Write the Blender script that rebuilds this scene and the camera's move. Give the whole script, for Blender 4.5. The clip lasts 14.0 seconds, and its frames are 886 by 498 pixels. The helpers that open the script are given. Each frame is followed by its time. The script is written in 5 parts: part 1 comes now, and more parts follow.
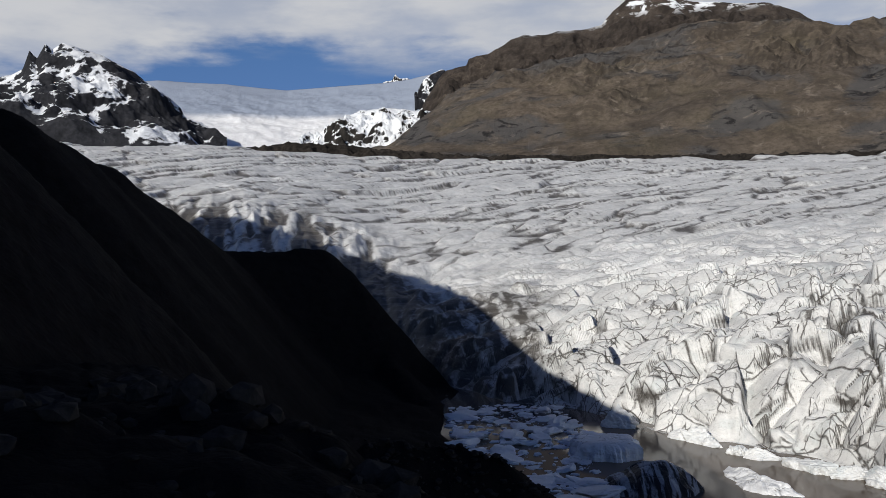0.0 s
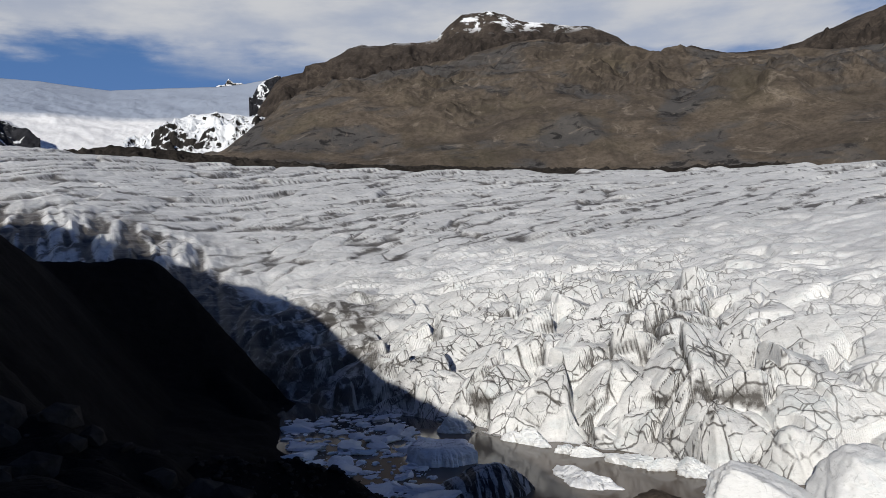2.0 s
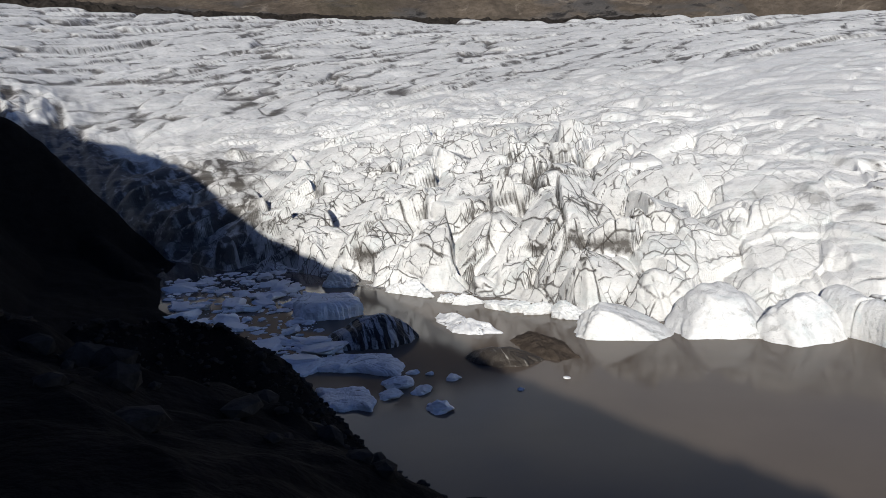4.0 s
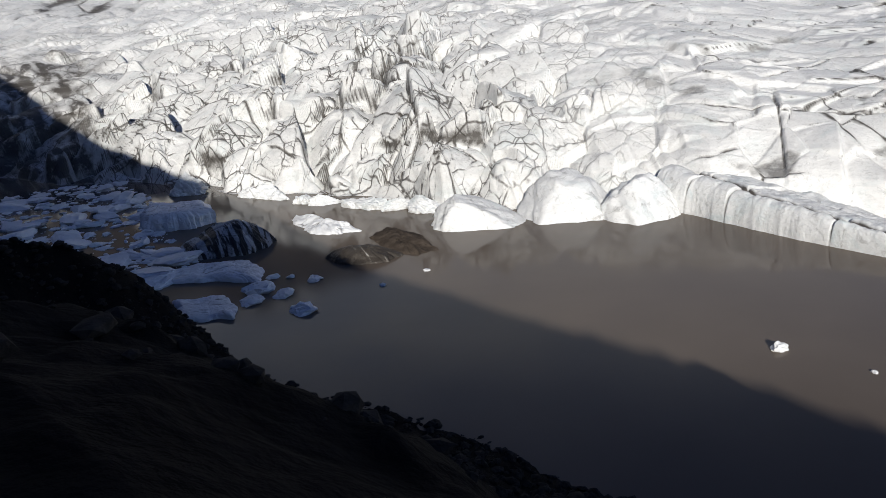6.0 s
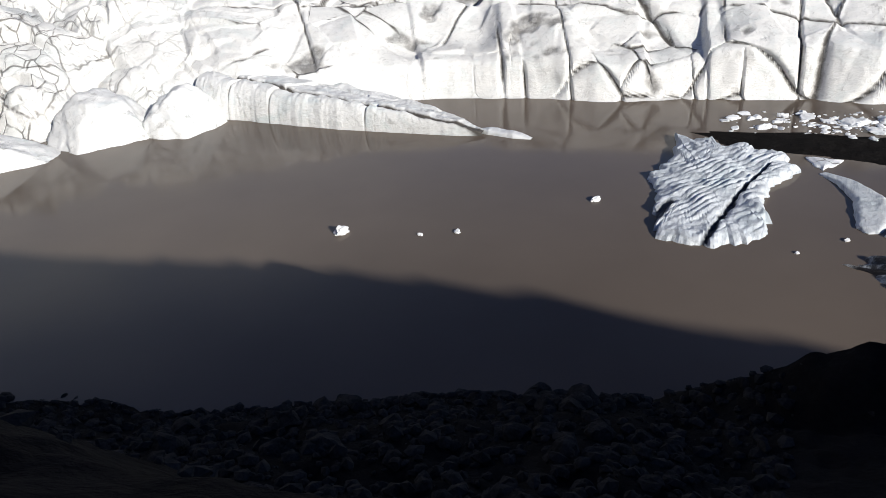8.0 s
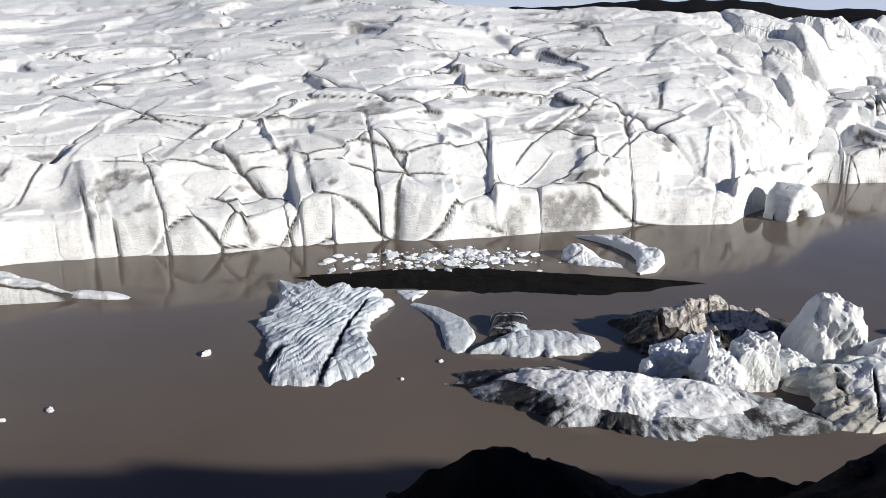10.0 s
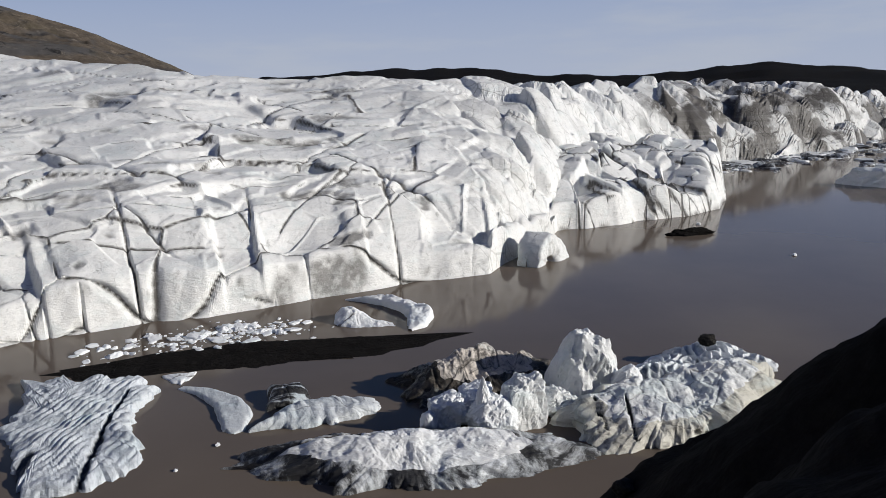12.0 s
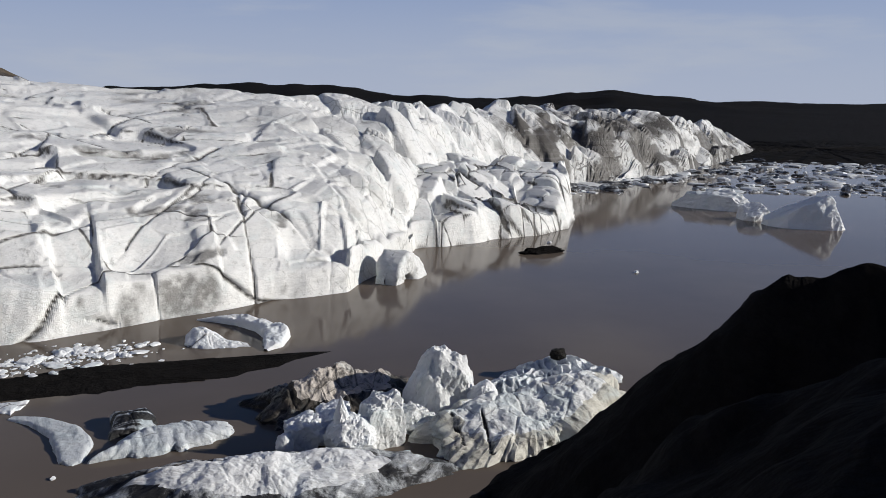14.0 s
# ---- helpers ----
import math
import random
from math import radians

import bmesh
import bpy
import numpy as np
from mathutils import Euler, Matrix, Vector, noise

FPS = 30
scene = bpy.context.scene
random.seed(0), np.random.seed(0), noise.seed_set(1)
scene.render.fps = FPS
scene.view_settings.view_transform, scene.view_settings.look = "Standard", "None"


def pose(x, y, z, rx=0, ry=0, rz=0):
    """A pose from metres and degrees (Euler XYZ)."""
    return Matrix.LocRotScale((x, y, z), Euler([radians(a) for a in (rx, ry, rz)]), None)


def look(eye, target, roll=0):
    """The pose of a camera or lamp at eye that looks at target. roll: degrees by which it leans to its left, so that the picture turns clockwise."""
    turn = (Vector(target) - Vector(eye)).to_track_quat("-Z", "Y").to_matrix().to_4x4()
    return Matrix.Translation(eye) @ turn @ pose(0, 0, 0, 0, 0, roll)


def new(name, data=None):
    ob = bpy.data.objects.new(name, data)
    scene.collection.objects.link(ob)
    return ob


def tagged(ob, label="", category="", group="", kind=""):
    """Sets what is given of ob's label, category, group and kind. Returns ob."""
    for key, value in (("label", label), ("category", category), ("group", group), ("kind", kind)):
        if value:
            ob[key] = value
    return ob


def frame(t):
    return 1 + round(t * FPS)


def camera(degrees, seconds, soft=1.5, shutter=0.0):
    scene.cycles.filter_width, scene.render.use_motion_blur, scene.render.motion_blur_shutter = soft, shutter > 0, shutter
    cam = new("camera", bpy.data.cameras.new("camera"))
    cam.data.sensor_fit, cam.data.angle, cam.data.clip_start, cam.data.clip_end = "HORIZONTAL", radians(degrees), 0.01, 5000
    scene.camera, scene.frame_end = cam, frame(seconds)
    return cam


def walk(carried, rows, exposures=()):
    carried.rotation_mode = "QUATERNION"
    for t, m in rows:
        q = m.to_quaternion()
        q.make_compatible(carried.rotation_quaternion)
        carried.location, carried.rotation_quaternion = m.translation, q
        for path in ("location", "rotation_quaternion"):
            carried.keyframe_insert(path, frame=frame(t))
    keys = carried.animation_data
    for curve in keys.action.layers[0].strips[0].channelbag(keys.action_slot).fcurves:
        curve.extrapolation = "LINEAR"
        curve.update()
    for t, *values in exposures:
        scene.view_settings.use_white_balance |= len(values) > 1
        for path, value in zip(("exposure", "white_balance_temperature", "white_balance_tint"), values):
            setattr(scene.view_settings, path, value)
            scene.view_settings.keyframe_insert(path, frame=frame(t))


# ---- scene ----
EYE = (0.0, 0.0, 30.0)
cam = camera(58.44, 14.0, soft=0.8)
# seconds, yaw, pitch, roll: the camera turns where it stands
TURNS = [
    (0.0, -0.05, 2.26, -2.24),
    (0.5, -3.28, 2.49, -2.67),
    (1.0, -5.14, 2.97, -2.68),
    (1.5, -8.46, 2.81, -2.59),
    (2.0, -11.78, 2.41, -2.82),
    (2.5, -14.79, 0.71, -3.16),
    (3.0, -16.74, -1.98, -3.33),
    (3.2, -17.63, -3.35, -3.35),
    (5.3, -23.15, -13.81, -4.51),
    (5.5, -24.73, -14.19, -4.48),
    (6.0, -29.66, -16.62, -4.79),
    (6.5, -37.84, -18.55, -4.95),
    (7.0, -43.69, -20.98, -5.05),
    (7.5, -48.93, -23.47, -5.71),
    (8.0, -61.85, -25.77, -4.84),
    (8.5, -75.24, -23.63, -2.75),
    (9.0, -82.48, -20.48, -1.90),
    (9.2, -83.99, -19.52, -1.69),
    (11.3, -103.65, -13.49, -0.66),
    (11.5, -104.46, -13.35, -1.15),
    (12.0, -109.12, -11.92, -1.49),
    (12.5, -112.42, -11.22, -0.95),
    (13.0, -115.50, -10.83, -0.42),
    (13.5, -119.18, -10.47, 0.11),
    (14.0, -119.55, -10.70, 0.61)]


def turned(yaw, pitch, roll):
    return pose(*EYE, 0, 0, yaw) @ pose(0, 0, 0, 90 + pitch) @ pose(0, 0, 0, 0, 0, roll)


walk(cam, [(t, turned(a, b, c)) for t, a, b, c in TURNS], [(0.0, -0.33), (2.0, -0.33), (3.0, -0.18), (5.3, -0.12), (7.5, 0.06), (9.0, 0.42), (9.2, 0.42), (11.3, -0.15), (14.0, -0.2)])

# ---- world and sun ----
SUN_EL, SUN_H = radians(20.0), Vector((-0.5, -0.866, 0.0))


def make_world():
    w = bpy.data.worlds.new("sky")
    scene.world = w
    w.use_nodes = True
    n, l = w.node_tree.nodes, w.node_tree.links
    n.clear()
    sky = n.new("ShaderNodeTexSky")
    sky.sky_type = "NISHITA"
    sky.sun_disc = False
    sky.sun_elevation = SUN_EL
    sky.sun_rotation = math.atan2(SUN_H.x, SUN_H.y)
    sky.air_density, sky.dust_density, sky.ozone_density = 1.0, 0.6, 1.5
    tc = n.new("ShaderNodeTexCoord")

    def math_node(op, a, b=None, c=None):
        q = n.new("ShaderNodeMath")
        q.operation = op
        for k, v in enumerate((a, b, c)):
            if v is None:
                continue
            if isinstance(v, (int, float)):
                q.inputs[k].default_value = v
            else:
                l.new(v, q.inputs[k])
        return q.outputs[0]

    def ramp_node(fac, stops):
        q = n.new("ShaderNodeMapRange")
        q.interpolation_type = "SMOOTHSTEP"
        q.inputs[1].default_value, q.inputs[2].default_value, q.inputs[3].default_value, q.inputs[4].default_value = stops
        l.new(fac, q.inputs[0])
        return q.outputs[0]

    def cloud_noise(scale, stretch, detail, shift):
        mp = n.new("ShaderNodeMapping")
        mp.inputs["Scale"].default_value, mp.inputs["Location"].default_value = stretch, shift
        ns = n.new("ShaderNodeTexNoise")
        ns.inputs["Scale"].default_value, ns.inputs["Detail"].default_value, ns.inputs["Roughness"].default_value = scale, detail, 0.55
        l.new(tc.outputs["Generated"], mp.inputs["Vector"])
        l.new(mp.outputs["Vector"], ns.inputs["Vector"])
        return ns.outputs["Fac"]

    def over(fac, under, color):
        q = n.new("ShaderNodeMixRGB")
        l.new(fac, q.inputs[0])
        l.new(under, q.inputs[1])
        if isinstance(color, tuple):
            q.inputs[2].default_value = (*color, 1)
        else:
            l.new(color, q.inputs[2])
        return q.outputs[0]

    sep = n.new("ShaderNodeSeparateXYZ")
    l.new(tc.outputs["Generated"], sep.inputs[0])
    tint = n.new("ShaderNodeMixRGB")
    tint.blend_type = "MULTIPLY"
    tint.inputs[0].default_value, tint.inputs[2].default_value = 1.0, (0.72, 0.97, 1.28, 1)
    l.new(sky.outputs["Color"], tint.inputs[1])
    up, north = sep.outputs["Z"], sep.outputs["Y"]
    # pale haze low down, thin high cloud, and the cloud bank that sits over the ice cap
    haze = math_node("MULTIPLY", ramp_node(up, (0.32, -0.02, 0.0, 1.0)), 0.85)
    blue = over(math_node("MULTIPLY", ramp_node(up, (0.5, 0.12, 0.0, 1.0)), 0.85), tint.outputs[0], (1.3, 3.1, 7.8))
    haze = math_node("MULTIPLY", haze, ramp_node(north, (0.3, 0.9, 1.0, 0.25)))
    col = over(haze, blue, (7.2, 7.9, 9.5))
    wisp = math_node("MULTIPLY", ramp_node(cloud_noise(2.0, (1.5, 1.5, 9.0), 8, (3, 1, 0)), (0.5, 0.7, 0.0, 1.0)), 0.4)
    col = over(wisp, col, (7.6, 8.1, 9.0))
    bank = cloud_noise(1.9, (1.4, 1.4, 5.0), 10, (0.4, 0.2, 0.15))
    lift = math_node("MULTIPLY_ADD", up, 2.6, bank)
    bank_fac = math_node("MULTIPLY", ramp_node(lift, (1.1, 1.24, 0.0, 1.0)), ramp_node(north, (0.2, 0.75, 0.0, 1.0)))
    bank_fac = math_node("MULTIPLY", bank_fac, ramp_node(up, (0.75, 0.4, 0.15, 1.0)))
    grey = over(ramp_node(cloud_noise(4.5, (1.2, 1.2, 4.0), 8, (1, 2, 3)), (0.35, 0.65, 0.6, 1.0)), col, (10.2, 10.4, 10.9))
    col = over(bank_fac, col, grey)
    deep = n.new("ShaderNodeMixRGB")
    deep.blend_type = "MULTIPLY"
    deep.inputs[2].default_value = (0.1, 0.18, 0.4, 1)
    l.new(ramp_node(up, (0.36, 0.62, 0.0, 1.0)), deep.inputs[0])
    l.new(col, deep.inputs[1])
    col = deep.outputs[0]
    bg, out = n.new("ShaderNodeBackground"), n.new("ShaderNodeOutputWorld")
    bg.inputs["Strength"].default_value = 0.07
    l.new(col, bg.inputs["Color"])
    l.new(bg.outputs["Background"], out.inputs["Surface"])


make_world()
sun = new("sun", bpy.data.lights.new("sun", "SUN"))
sun.data.energy, sun.data.angle, sun.data.color = 5.0, radians(0.53), (1.0, 0.96, 0.89)
to_sun = Vector((SUN_H.x * math.cos(SUN_EL), SUN_H.y * math.cos(SUN_EL), math.sin(SUN_EL)))
sun.matrix_world = look((0, 0, 300), Vector((0, 0, 300)) - to_sun)


# ---- noise ----
def hash2(i, j, seed):
    h = (i.astype(np.int64) * 374761393 + j.astype(np.int64) * 668265263 + seed * 974711) & 0xFFFFFFFF
    h = ((h ^ (h >> 13)) * 1274126177) & 0xFFFFFFFF
    return ((h ^ (h >> 16)) & 0xFFFFFF) / float(0xFFFFFF)


def vnoise(x, y, seed=0):
    i, j = np.floor(x), np.floor(y)
    u, v = x - i, y - j
    u, v = u * u * u * (u * (6 * u - 15) + 10), v * v * v * (v * (6 * v - 15) + 10)
    a, b = hash2(i, j, seed), hash2(i + 1, j, seed)
    c, d = hash2(i, j + 1, seed), hash2(i + 1, j + 1, seed)
    return (a + (b - a) * u) * (1 - v) + (c + (d - c) * u) * v - 0.5


def fbm(x, y, octaves=4, seed=0, gain=0.5):
    total, amp = np.zeros_like(x, dtype=float), 1.0
    for k in range(octaves):
        total += amp * vnoise(x + 17.3 * k, y - 9.1 * k, seed + k)
        x, y, amp = 0.8 * 2 * x - 0.6 * 2 * y, 0.6 * 2 * x + 0.8 * 2 * y, amp * gain
    return total


def ridged(x, y, octaves=5, seed=0):
    total, amp = np.zeros_like(x, dtype=float), 1.0
    for k in range(octaves):
        total += amp * (0.5 - 2 * np.abs(vnoise(x + 5.3 * k, y + 3.7 * k, seed + k)))
        x, y, amp = 0.8 * 2 * x - 0.6 * 2 * y, 0.6 * 2 * x + 0.8 * 2 * y, amp * 0.5
    return total


def cells(x, y, seed=0, jitter=0.9):
    """Nearest distance, gap to the second nearest, three random numbers of the cell, and the way from its middle."""
    i0, j0 = np.floor(x), np.floor(y)
    f1, f2 = np.full_like(x, 9.0), np.full_like(x, 9.0)
    ci, cj, dx, dy = np.zeros_like(x), np.zeros_like(x), np.zeros_like(x), np.zeros_like(x)
    for a in (-1, 0, 1):
        for b in (-1, 0, 1):
            i, j = i0 + a, j0 + b
            px = i + 0.5 + jitter * (hash2(i, j, seed) - 0.5)
            py = j + 0.5 + jitter * (hash2(i, j, seed + 1) - 0.5)
            d = np.hypot(x - px, y - py)
            near = d < f1
            f2 = np.where(near, f1, np.minimum(f2, d))
            ci, cj = np.where(near, i, ci), np.where(near, j, cj)
            dx, dy = np.where(near, x - px, dx), np.where(near, y - py, dy)
            f1 = np.where(near, d, f1)
    r = [hash2(ci, cj, seed + 2 + k) for k in range(3)]
    return f1, f2 - f1, r, dx, dy


def smooth(a, b, x):
    t = np.clip((x - a) / (b - a), 0, 1)
    return t * t * (3 - 2 * t)


# ---- materials ----
class Mat:
    def __init__(self, name, rough=0.6):
        self.m = bpy.data.materials.new(name)
        self.m.use_nodes = True
        self.n, self.l = self.m.node_tree.nodes, self.m.node_tree.links
        self.p = self.n["Principled BSDF"]
        self.p.inputs["Roughness"].default_value = rough
        self.geo = self.n.new("ShaderNodeNewGeometry")

    def pos(self, sx=1.0, sy=1.0, sz=1.0):
        mp = self.n.new("ShaderNodeMapping")
        mp.inputs["Scale"].default_value, mp.inputs["Location"].default_value = (sx, sy, sz), (371.3, 213.7, 91.1)
        self.l.new(self.geo.outputs["Position"], mp.inputs["Vector"])
        return mp.outputs["Vector"]

    def noise(self, scale, detail=6.0, rough=0.6, stretch=(1, 1, 1), distort=0.0):
        nd = self.n.new("ShaderNodeTexNoise")
        nd.inputs["Scale"].default_value, nd.inputs["Detail"].default_value = scale, detail
        nd.inputs["Roughness"].default_value, nd.inputs["Distortion"].default_value = rough, distort
        self.l.new(self.pos(*stretch), nd.inputs["Vector"])
        return nd.outputs["Fac"]

    def ramp(self, fac, stops):
        r = self.n.new("ShaderNodeValToRGB")
        e = r.color_ramp.elements
        while len(e) < len(stops):
            e.new(0.5)
        for k, (p, c) in enumerate(stops):
            e[k].position = p
            e[k].color = (c, c, c, 1) if isinstance(c, (int, float)) else (*c, 1)
        self.l.new(fac, r.inputs["Fac"])
        return r.outputs["Color"]

    def mix(self, fac, a, b, mode="MIX"):
        x = self.n.new("ShaderNodeMixRGB")
        x.blend_type = mode
        for k, v in zip((0, 1, 2), (fac, a, b)):
            if isinstance(v, (int, float)):
                x.inputs[k].default_value = v if k == 0 else (v, v, v, 1)
            elif isinstance(v, tuple):
                x.inputs[k].default_value = (*v, 1)
            else:
                self.l.new(v, x.inputs[k])
        return x.outputs["Color"]

    def color(self, c):
        if isinstance(c, tuple):
            self.p.inputs["Base Color"].default_value = (*c, 1)
        else:
            self.l.new(c, self.p.inputs["Base Color"])

    def bump(self, height, strength=0.5, distance=0.1):
        b = self.n.new("ShaderNodeBump")
        b.inputs["Strength"].default_value, b.inputs["Distance"].default_value = strength, distance
        self.l.new(height, b.inputs["Height"])
        self.l.new(b.outputs["Normal"], self.p.inputs["Normal"])


def ice_material(name, clean=(0.72, 0.735, 0.73), grime=(0.06, 0.052, 0.044), amount=0.5, bands=0.0, ribs=0.0, rough=0.5, tint=(0.5, 0.6, 0.62), seams=False, streaks=(0.3, 0.75), band_cut=0.5, swirl=1.8, mottle=0.55):
    """Old glacier ice: white crust, bluish clear patches, grey grit in streaks, grit and painted shade in the
    fractures.
    """
    m = Mat(name, rough)
    big = m.noise(0.03, 5, 0.6)
    mid = m.noise(0.16, 8, 0.68, (1, 1, 1.6), 0.8)
    fine = m.noise(1.1, 8, 0.72, (1, 1, 2.2), 0.5)
    streak = m.noise(streaks[0], 10, 0.74, (1, 1, streaks[1]), swirl)
    base = m.mix(m.ramp(big, [(0.36, 0.0), (0.68, 1.0)]), clean, tuple(0.82 * c for c in clean))
    base = m.mix(m.ramp(mid, [(0.5, 0.0), (0.72, 0.55)]), base, tint)
    base = m.mix(m.ramp(fine, [(0.5, 0.0), (0.78, mottle)]), base, tuple(0.5 * c for c in clean))
    dirt = m.ramp(streak, [(0.64 - 0.16 * amount, 0.0), (0.78 - 0.16 * amount, min(0.97, 0.65 + 0.25 * amount))])
    base = m.mix(dirt, base, tuple(max(0, 0.5 - 0.36 * amount) * c + min(1, 0.5 + 0.36 * amount) * g for c, g in zip(clean, grime)))
    if ribs:
        line = m.n.new("ShaderNodeTexNoise")
        line.inputs["Scale"].default_value, line.inputs["Detail"].default_value, line.inputs["Roughness"].default_value = 1.0, 8.0, 0.7
        mp = m.n.new("ShaderNodeMapping")
        mp.inputs["Rotation"].default_value, mp.inputs["Scale"].default_value = (0, 0, radians(ribs)), (0.25, 2.6, 1.0)
        m.l.new(m.geo.outputs["Position"], mp.inputs["Vector"])
        m.l.new(mp.outputs["Vector"], line.inputs["Vector"])
        base = m.mix(m.ramp(line.outputs["Fac"], [(0.49, 0.0), (0.66, 0.7)]), base, (0.2, 0.24, 0.3))
    if bands:
        layer = m.n.new("ShaderNodeTexNoise")
        layer.inputs["Scale"].default_value, layer.inputs["Detail"].default_value, layer.inputs["Roughness"].default_value = bands, 5.0, 0.55
        mp = m.n.new("ShaderNodeMapping")
        mp.inputs["Rotation"].default_value, mp.inputs["Scale"].default_value = (0, 0.5, radians(50)), (2.2, 0.22, 0.5)
        m.l.new(m.geo.outputs["Position"], mp.inputs["Vector"])
        m.l.new(mp.outputs["Vector"], layer.inputs["Vector"])
        base = m.mix(m.ramp(layer.outputs["Fac"], [(band_cut - 0.04, 0.0), (band_cut + 0.03, 0.97)]), base, grime)
    # besides real dirt, this attribute carries shade painted on the glacier margin
    at = m.n.new("ShaderNodeAttribute")
    at.attribute_name = "grit"
    worn = m.mix(1.0, at.outputs["Fac"], m.ramp(m.noise(0.5, 6, 0.7), [(0.28, 0.35), (0.55, 1.0)]), "MULTIPLY")
    base = m.mix(m.ramp(worn, [(0.05, 0.0), (0.2, 0.25), (0.5, 0.96)]), base, grime)
    relief = m.mix(0.5, fine, m.mix(0.5, mid, streak))
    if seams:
        # grit and painted-in shade in the cracks, and a faint stain beside them
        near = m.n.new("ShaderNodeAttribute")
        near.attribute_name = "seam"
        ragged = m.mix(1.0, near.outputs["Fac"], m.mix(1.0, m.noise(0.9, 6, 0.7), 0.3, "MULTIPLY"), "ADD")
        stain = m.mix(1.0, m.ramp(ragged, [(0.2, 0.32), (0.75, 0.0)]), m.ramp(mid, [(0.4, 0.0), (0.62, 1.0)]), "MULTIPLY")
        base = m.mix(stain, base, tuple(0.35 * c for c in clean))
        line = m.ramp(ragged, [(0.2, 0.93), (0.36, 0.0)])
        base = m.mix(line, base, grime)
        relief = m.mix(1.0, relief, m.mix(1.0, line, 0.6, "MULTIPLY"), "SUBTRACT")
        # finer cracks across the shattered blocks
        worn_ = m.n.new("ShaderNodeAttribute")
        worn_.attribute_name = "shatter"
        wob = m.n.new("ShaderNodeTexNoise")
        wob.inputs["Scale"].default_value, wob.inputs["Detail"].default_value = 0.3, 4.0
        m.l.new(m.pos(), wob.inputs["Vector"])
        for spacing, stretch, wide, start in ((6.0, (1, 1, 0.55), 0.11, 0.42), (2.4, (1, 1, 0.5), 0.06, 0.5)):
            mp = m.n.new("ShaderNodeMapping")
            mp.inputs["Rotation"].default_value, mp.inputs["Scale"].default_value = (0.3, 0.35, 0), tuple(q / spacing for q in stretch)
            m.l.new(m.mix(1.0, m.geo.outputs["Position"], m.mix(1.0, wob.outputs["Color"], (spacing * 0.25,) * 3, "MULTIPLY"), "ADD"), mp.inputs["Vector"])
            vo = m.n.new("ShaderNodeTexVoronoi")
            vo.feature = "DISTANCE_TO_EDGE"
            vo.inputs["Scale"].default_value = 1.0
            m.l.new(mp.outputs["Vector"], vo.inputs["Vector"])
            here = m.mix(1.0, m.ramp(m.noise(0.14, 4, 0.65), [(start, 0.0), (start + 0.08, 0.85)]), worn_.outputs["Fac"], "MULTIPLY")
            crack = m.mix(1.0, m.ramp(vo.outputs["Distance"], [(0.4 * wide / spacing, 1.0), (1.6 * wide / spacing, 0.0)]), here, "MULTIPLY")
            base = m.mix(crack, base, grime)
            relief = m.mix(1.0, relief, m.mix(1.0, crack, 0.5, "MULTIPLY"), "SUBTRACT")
        # faint layers in the ice
        layer = m.noise(0.5, 5, 0.6, (0.05, 0.05, 1.6), 0.4)
        base = m.mix(m.ramp(layer, [(0.5, 0.0), (0.72, 0.22)]), base, tuple(0.5 * c for c in clean))
    m.color(base)
    m.bump(relief, 0.7, 0.45)
    m.p.inputs["Specular IOR Level"].default_value = 0.3
    return m.m


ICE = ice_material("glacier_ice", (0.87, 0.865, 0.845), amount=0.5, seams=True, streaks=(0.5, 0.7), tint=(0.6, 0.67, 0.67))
CLEAN = ice_material("front_ice", (0.8, 0.805, 0.8), amount=0.58)
BERG = ice_material("berg_ice", (0.88, 0.89, 0.9), amount=0.2, tint=(0.7, 0.79, 0.83), mottle=0.2)
CROWN = ice_material("gritty_crown", (0.55, 0.5, 0.45), (0.025, 0.022, 0.02), 1.1, mottle=0.3, streaks=(0.4, 1.0))
DIRTY = ice_material("dirty_flank", (0.13, 0.11, 0.09), (0.012, 0.011, 0.01), 1.5)
STRIPED = ice_material("striped_ice", (0.4, 0.43, 0.47), (0.01, 0.009, 0.009), 0.8, 0.6, band_cut=0.5)
STREAKED = ice_material("streaked_brown_ice", (0.62, 0.58, 0.52), (0.035, 0.028, 0.022), 0.8, 0.4, band_cut=0.38)
GRITTY = ice_material("gritty_ice", (0.82, 0.83, 0.83), (0.03, 0.028, 0.026), 0.5, streaks=(0.45, 0.5), mottle=0.3)
STAINED = ice_material("stained_side", (0.82, 0.85, 0.88), (0.012, 0.011, 0.012), 1.62, mottle=0.3, streaks=(0.24, 0.35), swirl=0.4)
CREAM = ice_material("cream_side", (0.64, 0.62, 0.55), (0.04, 0.036, 0.03), 0.85, streaks=(0.45, 0.6), swirl=0.5, mottle=0.3)
NETTED = ice_material("netted_ice", (0.82, 0.85, 0.88), (0.05, 0.075, 0.11), 0.3, mottle=0.2)
RIBBED = ice_material("ribbed_ice", (0.7, 0.74, 0.78), (0.03, 0.035, 0.045), 0.4, ribs=28.0)
GROOVED = ice_material("grooved_ice", (0.7, 0.73, 0.75), (0.1, 0.11, 0.12), 0.3, ribs=4.0)


def plain(name, c, rough=0.8, scale=0.5, spread=0.5, bump=0.3):
    m = Mat(name, rough)
    a, b = m.noise(scale, 8, 0.65), m.noise(scale * 7, 5, 0.6)
    f = m.mix(0.4, a, b)
    m.color(m.ramp(f, [(0.3, tuple(v * (1 - spread) for v in c)), (0.7, tuple(v * (1 + spread) for v in c))]))
    m.bump(f, bump, 0.4 / scale)
    m.p.inputs["Specular IOR Level"].default_value = 0.02
    return m.m


